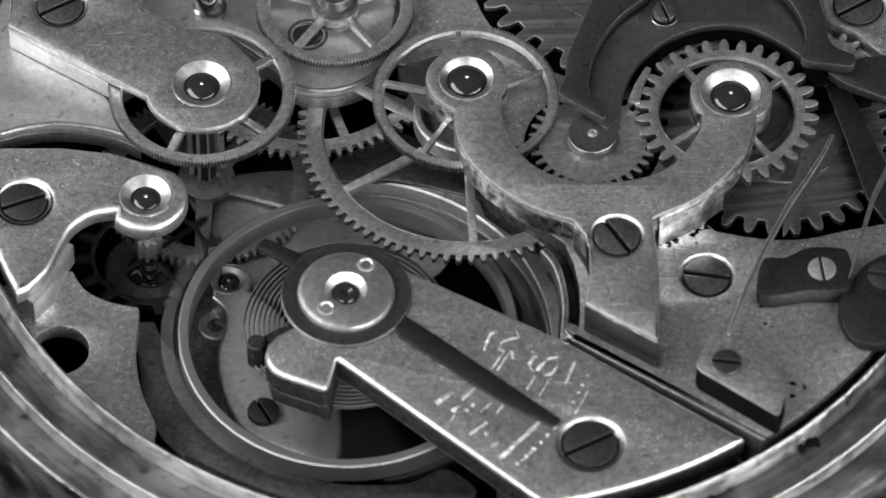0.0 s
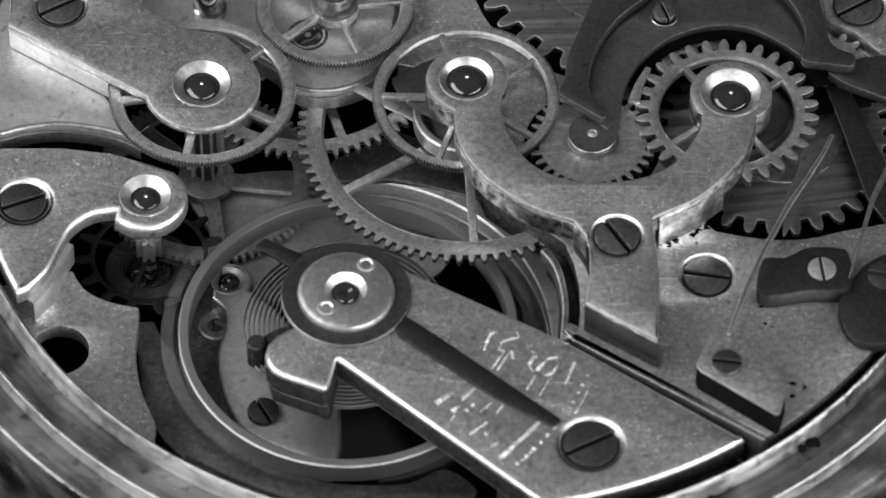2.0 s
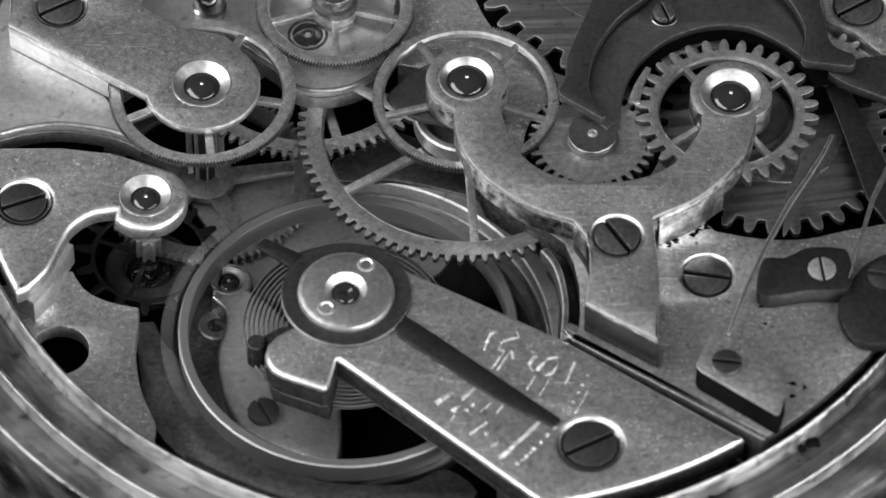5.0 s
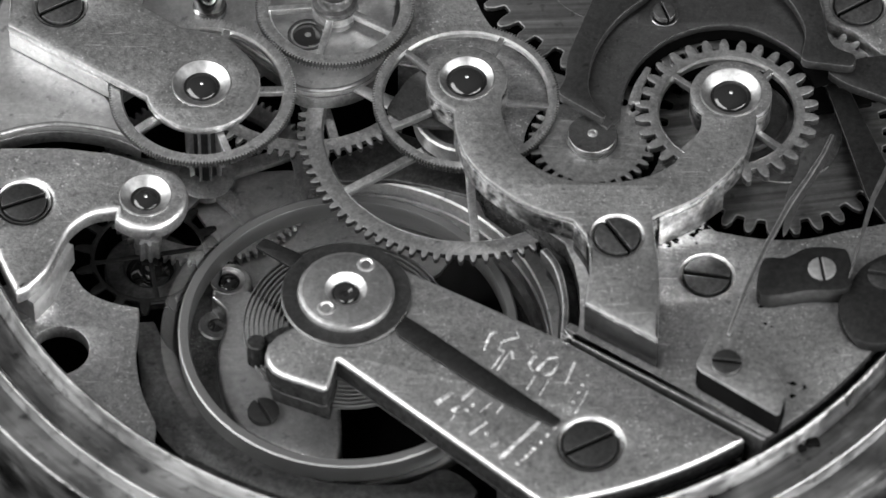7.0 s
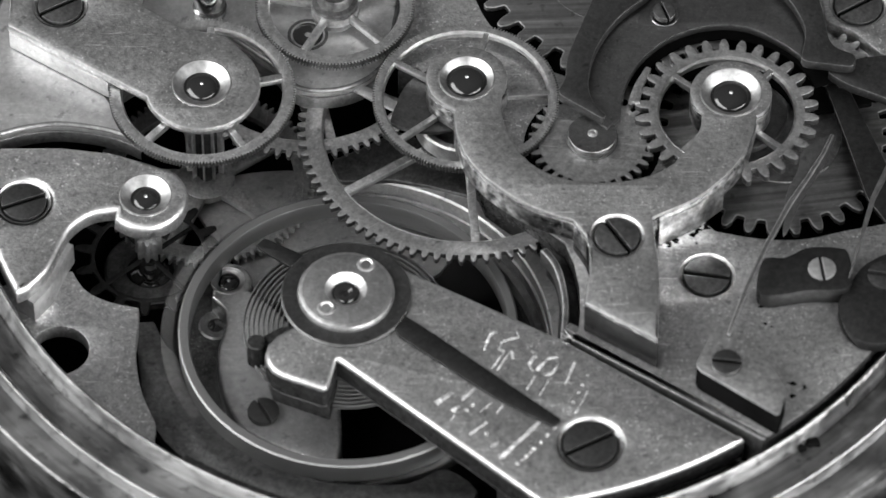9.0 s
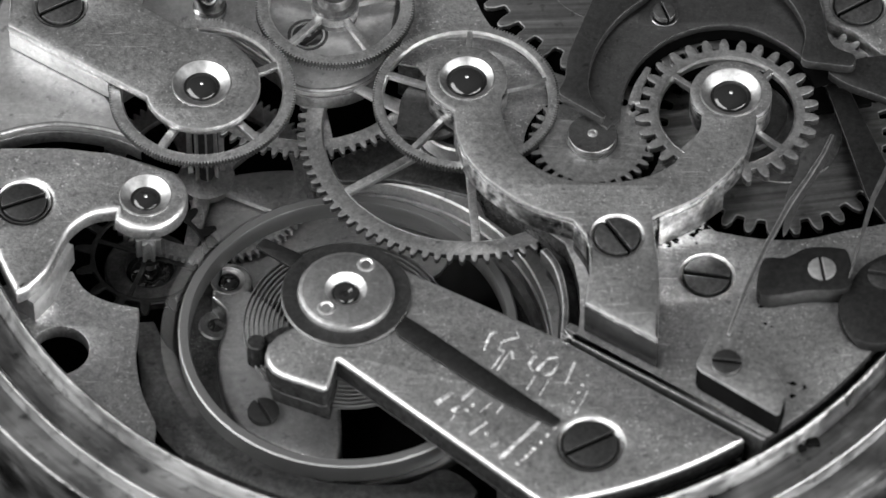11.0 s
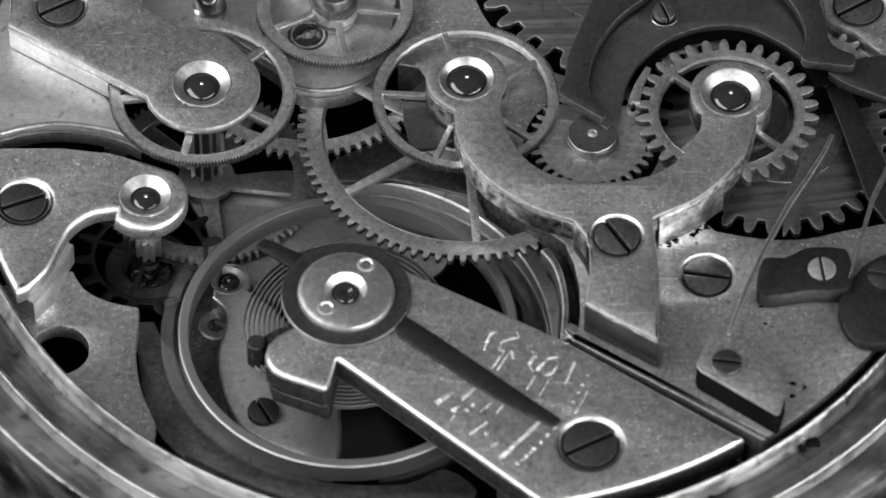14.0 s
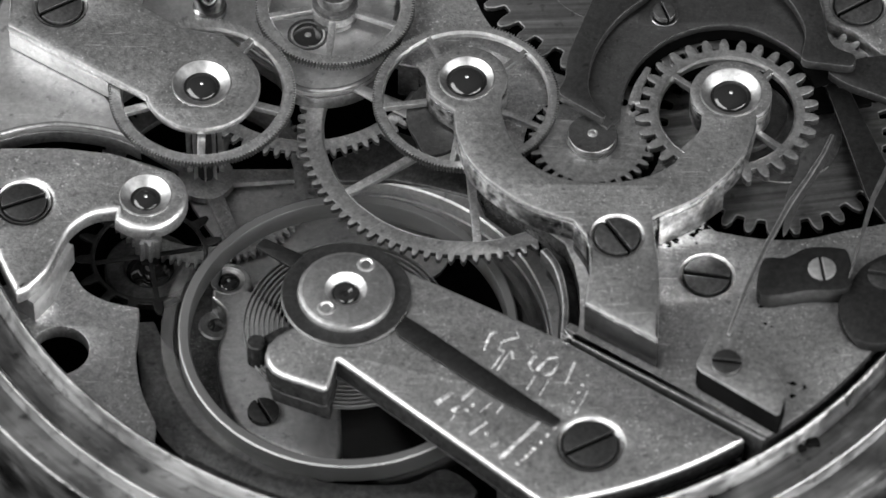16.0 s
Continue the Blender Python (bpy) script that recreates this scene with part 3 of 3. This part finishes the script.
                bm.faces.new((a[j], b[j], b[j2], a[j2]))
        bm.faces.new(rows[0])
        bm.faces.new(rows[-1])
        bmesh.ops.recalc_face_normals(bm, faces=bm.faces)
        mesh = bpy.data.meshes.new("well")
        bm.to_mesh(mesh)
        bm.free()
        part(name, mesh, material, well)
    # ledge between the recess and the right-hand plate
    led = thing("plate_ledge", "curved stepped ledge below the bridge plate", "watch plate", (5, -9, -3.0))
    # dark colour here stands for the shade beside the horseshoe foot
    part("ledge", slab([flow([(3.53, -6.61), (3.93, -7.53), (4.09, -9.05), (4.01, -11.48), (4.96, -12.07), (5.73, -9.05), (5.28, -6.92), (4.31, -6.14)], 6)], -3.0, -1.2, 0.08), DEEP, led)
    # the pallet cock under the balance
    z = -4.1
    pc = thing("pallet_cock", "curved pallet cock with jewel under the balance", "watch bridge", (-8, -13, -5.5))
    j = (-10.28, -6.15)
    loop = arc(j, 1.0, 120, -30, 20) + flow([(-9.03, -6.86), (-7.91, -8.09), (-6.90, -9.92), (-6.16, -11.43), (-5.47, -12.03), (-5.43, -15.77), (-7.32, -15.33), (-9.26, -14.28), (-10.14, -12.94), (-10.58, -11.28), (-10.69, -9.92), (-10.35, -8.55), (-10.42, -7.72), (-11.00, -7.02)], 6, False)
    part("body", slab([loop, ring(j, 0.55, 32)], -5.5, z, 0.16, 2), SMOOTH, pc, edge=POLISH, side=DULL)
    setting(pc, j, z, 0.72, 0.45, 0.12)
    screw((-8.64, -13.31), -3.82, 0.68, -62, "small dark screw in the pallet cock", material=INK, height=0.35, slot=0.12)
    # plate carrying the train under the balance's far side
    far = thing("train_floor", "dark plate below the balance's far side", "watch plate", (-3, -6, -5.98))
    part("floor", slab([flow([(-12.31, -0.07), (-10.58, 0.88), (-7.08, 1.20), (-3.05, -0.07), (-1.06, -1.66), (-1.06, -4.47), (-5.00, -6.03), (-8.46, -6.03), (-9.72, -4.47)], 5)], -5.98, -5.72, 0.05), SMOOTH, far)


lower_plates()
_a0, _a1 = ang((-11.78, -16.98), (0, 0)), ang((-5.25, -18.84), (0, 0))
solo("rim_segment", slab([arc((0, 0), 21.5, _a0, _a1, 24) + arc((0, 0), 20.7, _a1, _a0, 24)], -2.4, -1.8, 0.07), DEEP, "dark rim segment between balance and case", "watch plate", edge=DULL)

# ---- wheels ----
fourth_at = (-11.43, 0.47)
PH4 = ang((-8.76, 2.15), fourth_at)
seconds_wheel = wheel("seconds_wheel", "fine toothed five-spoke wheel under the arm bridge", fourth_at, 0.90, 4.08, 180, 0.11, 0.48, 5, 0.34, 0.8, 0.35, PH4, GILT, hub_h=0.2)
part("arbor", lathe([(0, -0.1), (0.5, -0.1), (0.5, -0.6), (0.62, -0.7), (0.62, -5.1), (0.3, -5.2), (0.3, -6.3), (0, -6.3)], 24), INK, seconds_wheel, "dark steel arbor", local=True)
part("pinion", slab([gear_outline(0.86, 10, 0.40, 0, 0.20)], -5.1, -0.7, 0.03), POLISH, seconds_wheel, "polished steel pinion", local=True)
part("drive_rim", slab([gear_outline(4.9, 80, 0.28, 0, 0.5), ring((0, 0), 3.9, 80)], -6.1, -5.75, 0.03), GILT, seconds_wheel, "low brass drive wheel", local=True, edge=POLISH)
part("drive_hub", lathe([(0, -5.7), (1.2, -5.72), (1.25, -5.75), (1.25, -6.1), (0, -6.1)], 32), GILT, seconds_wheel, local=True)
for k in range(5):
    bar = slab([[(0.6, -0.42), (4.0, -0.3), (4.0, 0.3), (0.6, 0.42)]], -6.08, -5.78, 0.03)
    bar.transform(Matrix.Rotation(radians(72 * k + 20), 4, "Z"))
    part("low_spoke", bar, GILT, seconds_wheel, local=True, edge=POLISH, side=POLISH)

coupling_at = (-5.71, 5.47)
PHC = ang((-6.96, 3.67), coupling_at)
coupling_wheel = wheel("coupling_wheel", "fine toothed coupling wheel with five spokes", coupling_at, 0.8, 3.52, 150, 0.12, 0.52, 5, 0.30, 1.05, 0.4, PHC, GILT, hub_h=0.15)
part("collar", lathe([(0, 1.3), (0.75, 1.3), (0.8, 1.2), (0.8, 0.75), (1.0, 0.7), (1.0, 0.45), (0, 0.45)], 40), BLUED, coupling_wheel, "polished steel collar", local=True)
part("lower_collar", lathe([(0, 0.0), (0.95, 0.0), (1.0, -0.1), (1.0, -0.45), (0, -0.45)], 40), BLUED, coupling_wheel, local=True)

runner_at = (0.05, 0.24)
PHR = ang((-0.24, 3.54), runner_at)
runner_wheel = wheel("chronograph_runner", "fine toothed chronograph runner wheel with five spokes", runner_at, 0.80, 4.08, 180, 0.11, 0.38, 5, 0.25, 0.9, 0.35, PHR, GILT)
_reach = ((-180, 1.0), (-120, 1.5), (-80, 2.2), (-44, 2.72), (-18, 3.0), (0, 3.5), (24, 2.4), (44, 1.75), (90, 1.25), (180, 1.0))
heart = [(k * math.cos(radians(a + 147 - PHR)), k * math.sin(radians(a + 147 - PHR))) for a in range(-180, 180, 6) for k in [float(np.interp(a, *zip(*_reach)))]]
part("heart_cam", slab([heart], -0.30, -0.04, 0.04), STEEL, runner_wheel, "dark steel heart cam", local=True)
part("arbor", lathe([(0, 1.2), (0.35, 1.2), (0.4, 0.4), (0.4, -0.3), (0, -0.3)], 24), POLISH, runner_wheel, "polished steel arbor", local=True)
drum = solo("runner_drum", lathe([(0, -0.75), (1.85, -0.75), (1.9, -0.3), (2.0, -0.2), (2.22, -0.2), (2.3, -0.28), (2.3, -1.1), (1.2, -1.1)], 56, runner_at), POLISH, "bright turned cup below the heart cam", "drum")

# friction spring beside the runner, and the plate seen below the train
solo("friction_spring", slab([[(-5.16, 1.69), (-4.96, 1.98), (-4.14, 1.59), (-2.53, 0.61), (-1.74, -0.09), (-1.86, -0.47), (-2.73, 0.10), (-4.26, 1.05)]], -0.5, -0.3, 0.05), SMOOTH, "narrow bright friction spring below the runner wheel", "spring", edge=POLISH)
solo("train_plate", slab([rounded([(-5.89, -0.37), (-4.53, 0.35), (-3.04, 1.31), (-0.80, 0.35), (0.68, -1.79), (0.68, -2.48), (-1.54, -1.79), (-3.28, -1.42), (-5.51, -1.54)], 0.3)], -3.3, -3.0, 0.05), DARK_BRASS, "dark plate under the large train wheel", "watch plate", edge=DULL)

minute_at = (11.39, -0.56)
PHM = ang((9.69, 1.75), minute_at)
minute_wheel = wheel("minute_wheel", "coarse toothed minute recorder wheel", minute_at, 0.8, 4.02, 30, 0.62, 0.46, 4, 0.26, 0.9, 0.4, PHM, GILT, duty=0.56)
mheart = [((0.9 + 1.9 * abs(a) / 180) * math.cos(radians(a + 60)), (0.9 + 1.9 * abs(a) / 180) * math.sin(radians(a + 60))) for a in range(-180, 180, 6)]
part("heart_cam", slab([mheart], -0.5, -0.1, 0.04), STEEL, minute_wheel, "dark steel heart cam", local=True)
centre_at = (0.04, 0.07)
PHW = ang((-4.13, -2.64), centre_at)
centre_wheel = wheel("centre_wheel", "large toothed centre wheel with six spokes", centre_at, -1.2, 7.38, 84, 0.36, 0.80, 6, 0.38, 1.2, 0.35, PHW, GILT, duty=0.5, tooth=3.10)
third_at = (-6.93, 5.03)
third_wheel = wheel("third_wheel", "toothed third wheel below the train bridge", third_at, -1.75, 6.2, 75, 0.38, 0.65, 5, 0.42, 1.0, 0.3, ang((-5.31, 0.23), third_at), GILT, duty=0.5)
escape_at = (-13.81, -4.38)
escape_wheel = wheel("escape_gear", "dark steel escape wheel on a slim arbor", escape_at, -4.55, 3.3, 15, 0.7, 0.22, 4, 0.22, 0.5, 0.14, 40, INK, duty=0.35)
part("arbor", lathe([(0, 3.6), (0.12, 3.6), (0.14, 2.8), (0.32, 2.7), (0.34, 1.6), (0.2, 1.5), (0.2, -0.8), (0, -0.8)], 20), POLISH, escape_wheel, "polished steel arbor", local=True)
part("pinion", slab([gear_outline(0.6, 8, 0.2)], 0.3, 1.5, 0.03), POLISH, escape_wheel, local=True)
esc_seat = thing("escape_jewel", "dark lower jewel in a turned brass seat", "jewel", (escape_at[0], escape_at[1], -5.9))
part("seat", lathe([(1.05, -5.85), (1.08, -5.52), (1.2, -5.42), (1.5, -5.50), (1.9, -5.48), (2.0, -5.55), (2.0, -5.9)], 48, escape_at), DARK_BRASS, esc_seat)
part("jewel", lathe([(0.1, -5.70), (0.4, -5.60), (0.8, -5.68), (1.06, -5.84)], 28, escape_at), JEWEL, esc_seat)

# balance: cut rim, two arms, timing screws, and its spring
balance_at = (-5.02, -10.01)
balance = thing("balance", "smooth balance with two arms and timing screws", "balance wheel", (balance_at[0], balance_at[1], -3.45))
part("rim", lathe([(6.86, 0), (6.86, 0.96), (6.90, 1.03), (7.24, 1.03), (7.31, 0.97), (7.31, 0), (6.86, 0)], 128), BALANCE, balance, local=True)
for side in (0, 180):
    bar = slab([[(0.5, -0.34), (3.0, -0.22), (6.9, -0.34), (6.9, 0.34), (3.0, 0.22), (0.5, 0.34)]], 0.1, 0.5, 0.05)
    bar.transform(Matrix.Rotation(radians(side), 4, "Z"))
    # arm colour also takes in the shadow under the cock
    part("arm", bar, DARK_BRASS, balance, "slim dark balance arm, cock's shadow set in its colour", local=True)
part("hub", lathe([(0, 2.6), (0.12, 2.6), (0.14, 1.9), (0.8, 1.85), (0.85, 1.0), (0.5, 0.9), (0.9, 0.5), (0.9, 0.05), (0.3, 0), (0.3, -1.4), (0, -1.4)], 32), POLISH, balance, "polished steel staff", local=True)
for side in (0, 180):
    for a in (32, 75, 90, 100, 114, 142, 153):
        m = lathe([(0, 0.80), (0.26, 0.80), (0.32, 0.74), (0.32, 0.25), (0.16, 0.2), (0.16, -0.1), (0, -0.1)], 18)
        m.transform(Matrix.Rotation(radians(a + side), 4, "Z") @ Matrix.Translation((7.28, 0, 0.5)) @ Matrix.Rotation(math.pi / 2, 4, "Y"))
        part("timing_screw", m, DULL, balance, "bright timing screw", local=True)

COILS = 10
hairspring = thing("hairspring", "thin dark spiral hairspring above the balance", "spring", (balance_at[0], balance_at[1], -2.35))
coils = []
for k in range(COILS):
    r0, r1 = 2.4 + 2.1 * k / COILS, 2.4 + 2.1 * (k + 1) / COILS
    pts = [((r0 + (r1 - r0) * i / 72) * math.cos(radians(200 + 5 * i)), (r0 + (r1 - r0) * i / 72) * math.sin(radians(200 + 5 * i))) for i in range(-4, 77)]
    coils.append(part("coil", slab([ribbon(pts, (0.07, 0.07))], 0, 0.25, 0.03), BALANCE, hairspring, local=True))

# ---- steel levers and chronograph work ----
_g = (11.39, -0.51)
# two added black sheets in place of the shadow under the levers
solo("shade_sheet", slab([arc(_g, 5.6, 20, 158, 40) + arc(_g, 4.15, 158, 20, 30)], 0.45, 0.55, 0.02), SHADE_BLACK, "added black ring standing for shade round the minute wheel", "guard plate")
solo("shade_sheet", slab([arc(_g, 6.6, 12, 205, 40) + arc(_g, 3.2, 205, 12, 30)], -0.75, -0.5, 0.03), SHADE_BLACK, "added black sheet standing for shade under the minute wheel", "guard plate")

hub_at = (5.53, -1.92)
# flat black disc laid on the plate for shade in the tooth gaps
solo("wheel_shade", lathe([(0, 0.025), (2.98, 0.025), (2.98, -0.1), (0, -0.1)], 56, hub_at), SHADE_BLACK, "black disc standing for shade below the intermediate wheel", "recess", kind="structure")
inter = wheel("intermediate_wheel", "toothed intermediate wheel under a steel hub", hub_at, 0.45, 2.78, 32, 0.42, 1.5, 0, 0.3, 1.0, 0.4, 5, GILT, duty=0.5, hub_h=0.05)
hub = thing("lever_hub", "dark steel hub with a small bright pin", "hub", (hub_at[0], hub_at[1], 0.47))
part("boss", lathe([(0, 0.42), (1.04, 0.42), (1.07, 0.39), (1.07, 0.12), (1.12, 0.10), (1.12, 0.0), (0, 0.0)], 48), LEVER, hub, local=True)
part("pin", lathe([(0, 0.46), (0.09, 0.46), (0.14, 0.43), (0.18, 0.45), (0.22, 0.43), (0.22, 0.40)], 24), POLISH, hub, "polished pin", local=True)


yoke = solo("yoke_strip", slab([ribbon(flow([(8.03, 1.77), (7.59, 0.78), (7.35, -0.16)], 6, False), (0.24, 0.51))], 0.58, 0.9, 0.05), GILT, "narrow bright curved strip beside the minute wheel", "strip")


def lever(name, label, loop, z0, z1, material=STEEL, bevel=0.04):
    ob = solo(name, slab([loop], z0, z1, bevel), material, label, "lever", edge=BLUED)
    return ob


lever("hook_lever", "dark blued steel hook lever", rounded([(6.04, 6.30), (4.92, 3.13), (4.44, 1.80), (4.35, 0.47), (3.95, -0.23), (5.98, -1.70), (6.14, -1.45), (5.51, -0.74), (5.33, 0.28), (5.55, 1.80), (6.06, 3.01), (6.87, 4.23), (8.13, 5.32), (8.65, 6.30)], 0.8, 6), 1.1, 1.6)
crescent = thing("crescent_lever", "grey steel crescent lever round the minute wheel", "lever", (10, 3, 0.6))
part("blade", slab([flow([(6.75, -1.04), (6.92, 0.38), (7.58, 1.90), (8.84, 3.25), (10.60, 4.01), (12.34, 3.95), (13.79, 3.12), (14.68, 2.32)], 6, False) + flow([(15.09, 3.56), (14.61, 5.17), (12.66, 6.47), (9.41, 6.47), (7.14, 4.85), (6.02, 3.09), (5.51, 1.65), (5.34, 0.07), (5.56, -1.04), (6.17, -1.76)], 6, False)], 0.6, 1.0, 0.04), LEVER, crescent, edge=BLUED)
part("washer", lathe([(0.2, 1.02), (0.62, 1.02), (0.66, 0.99), (0.66, 0.97)], 28, (8.78, 4.63)), BLUED, crescent, "thin steel washer")
lever("reset_lever", "dark steel hammer lever", rounded([(13.36, 6.21), (14.43, 4.66), (14.91, 3.37), (14.83, 2.42), (14.55, 1.49), (16.94, 1.11), (17.10, 1.81), (15.96, 2.29), (15.80, 3.63), (15.36, 6.21)], 0.7, 6), 1.2, 1.7)
lever("arm_lever", "dark grey steel arm lever", rounded([(17.02, 2.08), (19.70, 2.53), (19.54, -0.96), (18.11, -0.02), (16.66, 0.62), (15.65, 1.44)], 0.5), 0.6, 1.1)
# its breadth and near-black colour fill in the shadow below the reset lever
lever("long_lever", "long steel lever, widened and darkened to stand for shade", rounded([(15.69, 1.99), (16.76, 1.67), (17.87, -1.49), (18.75, -3.99), (18.62, -6.77), (17.37, -4.67), (16.60, -1.49)], 0.4), -0.46, -0.2, INK)
screw((8.76, 4.50), 1.5, 0.5, -70, "small slotted steel screw on the crescent lever", height=0.9, slot=0.1)

plate_corner = solo("corner_bridge", slab([rounded([(15.45, 7.61), (15.88, 4.43), (17.05, 3.89), (18.28, 2.52), (20.19, 2.13), (20.45, 7.61)], 0.3), ring((17.34, 5.41), 1.24, 40)], 0.0, 0.8, 0.1), FROST, "frosted corner bridge with a screw", "watch bridge")
screw((17.34, 5.41), 0.78, 1.05, 32, "dark slotted screw in the corner bridge", seat=0.8)
wheel("corner_gear", "small dark gear under the corner bridge", (16.18, 2.59), 0.5, 1.5, 12, 0.4, 0.5, 3, 0.3, 0.5, 0.3, 10, GILT)

cut_at = (13.56, -0.54)
cut_wheel = wheel("column_gear", "brushed coarse toothed gear in the round cutout", cut_at, -1.0, 5.5, 32, 0.78, 4.0, 0, 0.3, 0.9, 0.3, 8, BRUSHED, duty=0.52, hub_h=0.02)
part("upper_disc", lathe([(0, 0.36), (2.56, 0.36), (2.6, 0.33), (2.6, 0.28), (0, 0.28)], 64, (0.3, -0.1)), DULL, cut_wheel, local=True)
# the cutout's depth is painted black instead of being shaded
solo("cutout_floor", lathe([(0, -2.25), (9.5, -2.25), (9.5, -2.6), (0, -2.6)], 64, (13.60, 0.50)), SHADE_BLACK, "floor below the round cutout, shade set in its colour", "watch plate", kind="structure")

spring_foot = thing("spring_foot", "nickel spring foot with black side, held by a screw", "spring foot", (14, -11, 0))
_foot = rounded([(10.44, -12.99), (9.67, -14.69), (9.81, -15.03), (13.09, -17.44), (13.47, -16.07), (12.17, -13.28)], 0.3)
part("top_plate", slab([_foot], 1.28, 1.4, 0.04), FROST, spring_foot, edge=POLISH)
# black body, tall enough to take in the foot's contact shadow
part("body", slab([_foot], 0, 1.278, 0.02), SLOT, spring_foot, "side blackened to stand for shade and contact shadow")
screw((10.96, -14.78), 1.69, 0.64, -7, "small dark screw in the spring foot", material=STEEL, height=0.3, slot=0.18)
blade = thing("blade_spring", "long thin steel blade spring", "spring", (15, -5, 1.36))
part("blade", slab([[(11.00, -13.27), (11.17, -13.33), (12.13, -10.58), (13.01, -8.47), (14.00, -6.39), (14.87, -4.86), (15.55, -3.56), (15.93, -2.56), (15.78, -2.53), (15.30, -3.62), (14.68, -4.73), (13.81, -6.21), (12.77, -8.41), (11.89, -10.58)]], 1.40, 1.62, 0.05), DULL, blade, edge=POLISH)
part("head", slab([flow([(15.88, -2.50), (15.94, -2.81), (15.43, -4.18), (14.44, -6.03), (13.71, -7.80), (13.57, -7.68), (13.78, -5.72), (14.30, -4.49), (14.48, -3.50), (15.04, -2.94)], 5)], 1.36, 1.56, 0.04), LEVER, blade)
blade_b = solo("blade_spring", slab([ribbon([(19.01, -2.05), (17.53, -5.47), (16.34, -9.80)], (0.3, 0.10))], 0.72, 0.95, 0.03), DULL, "short tapering steel blade spring", "spring")
solo("click_block", slab([flow([(12.54, -10.65), (12.69, -8.83), (13.66, -8.68), (14.63, -8.16), (15.85, -8.16), (16.39, -8.52), (16.32, -10.28), (14.56, -10.47)], 6)], 0, 0.9, 0.06), INK, "dark steel click block on the plate", "click")
screw((15.20, -9.33), 1.0, 0.6, -83, "small slotted steel screw in the click block", material=SMOOTH, height=0.3, slot=0.13)
solo("round_click", slab([flow([(15.85, -11.01), (16.40, -9.81), (17.29, -8.66), (18.75, -8.30), (19.60, -11.01), (18.32, -12.82), (16.87, -12.99), (16.09, -12.22)], 6)], 0, 0.6, 0.06), INK, "dark steel rounded click with a screw", "click")
screw((17.89, -9.45), 0.7, 0.75, -10, "small dark screw in the rounded click", material=STEEL, height=0.3, slot=0.17)

screw((10.33, -8.97), 0.03, 1.0, -9, "large dark slotted screw in the bridge plate", seat=0.0)
crown_at = (7.08, 8.31)
# flat black disc that stands for shade between the crown wheel's teeth
solo("crown_shade", lathe([(0, 0.02), (6.85, 0.02), (6.88, 0.0), (6.88, -0.1), (0, -0.1)], 96, crown_at), SHADE_BLACK, "black disc standing for shade round the brushed crown wheel", "recess", kind="structure")
crown = wheel("crown_wheel", "brushed steel crown wheel with coarse teeth", crown_at, 0.42, 6.75, 34, 0.85, 2.9, 0, 0.3, 3.8, 0.30, 2, BRUSHED, duty=0.5, hub_h=0.02)

post = solo("pillar_post", lathe([(0, 1.6), (0.62, 1.6), (0.68, 1.5), (0.68, 0.5), (0.55, 0.4), (0.75, 0.3), (0.75, 0.0), (0, 0.0)], 32, (-11.24, 5.72)), GLOSS, "polished steel post on the train bridge", "post")
jewel3 = thing("train_jewel", "dark jewel in the train bridge", "jewel", (third_at[0], third_at[1], 0))
part("seat", lathe([(0.74, -0.2), (0.76, 0.01), (0.82, 0.03), (0.90, 0.01), (0.92, -0.1)], 40, (-6.90, 4.33)), STEEL, jewel3, "dark steel seat")
part("jewel", lathe([(0.12, -0.05), (0.16, 0.05), (0.45, 0.10), (0.65, 0.04), (0.75, -0.12)], 36, (-6.90, 4.33)), JEWEL, jewel3, "dark domed jewel")
part("pivot", lathe([(0, 0.06), (0.06, 0.05), (0.1, -0.1)], 14, (-6.90, 4.33)), POLISH, jewel3)


def motions():
    """The going train, the chronograph train, the balance and its spring."""
    def turning(ob, at, z, phase, rate, seconds=16.0, step=2.0):
        count = int(seconds / step)
        walk(ob, [(k * step, pose(at[0] * MM, at[1] * MM, z * MM, 0, 0, phase + rate * k * step)) for k in range(count + 1)])

    turning(seconds_wheel, fourth_at, 0.55, PH4, 5.88)
    turning(coupling_wheel, coupling_at, 0.4, PHC, -7.15)
    turning(runner_wheel, runner_at, 0.45, PHR, 5.83)
    turning(centre_wheel, centre_at, -1.55, PHW, 0.1)
    turning(third_wheel, third_at, -2.05, ang((-5.31, 0.23), third_at), -0.75)
    # the minute counter jumps one tooth
    jump = [(0.0, 0), (5.0, 0), (5.3, 12), (16.0, 12)]
    walk(minute_wheel, [(t, pose(minute_at[0] * MM, minute_at[1] * MM, 0.4 * MM, 0, 0, PHM + a)) for t, a in jump])
    walk(inter, [(t, pose(hub_at[0] * MM, hub_at[1] * MM, 0.05 * MM, 0, 0, 5 - a)) for t, a in jump])
    # escape wheel: one step at each beat
    rows = [(0.0, 0)]
    for k in range(80):
        rows += [(k * 0.2 + 0.0667, 12 * (k + 1)), (k * 0.2 + 0.2, 12 * (k + 1))]
    walk(escape_wheel, [(t, pose(escape_at[0] * MM, escape_at[1] * MM, -4.69 * MM, 0, 0, 40 + a)) for t, a in rows])
    # balance: two and a half swings a second
    swing = [(k / FPS, 170 * math.sin(2 * math.pi * k / FPS / 0.4 + 0.15)) for k in range(481)]
    walk(balance, [(t, pose(balance_at[0] * MM, balance_at[1] * MM, -3.45 * MM, 0, 0, -114 + a)) for t, a in swing])
    for j, coil in enumerate(coils):
        share = 1 - (j + 0.5) / COILS
        walk(coil, [(t, pose(0, 0, 0, 0, 0, a * share)) for t, a in swing])


motions()
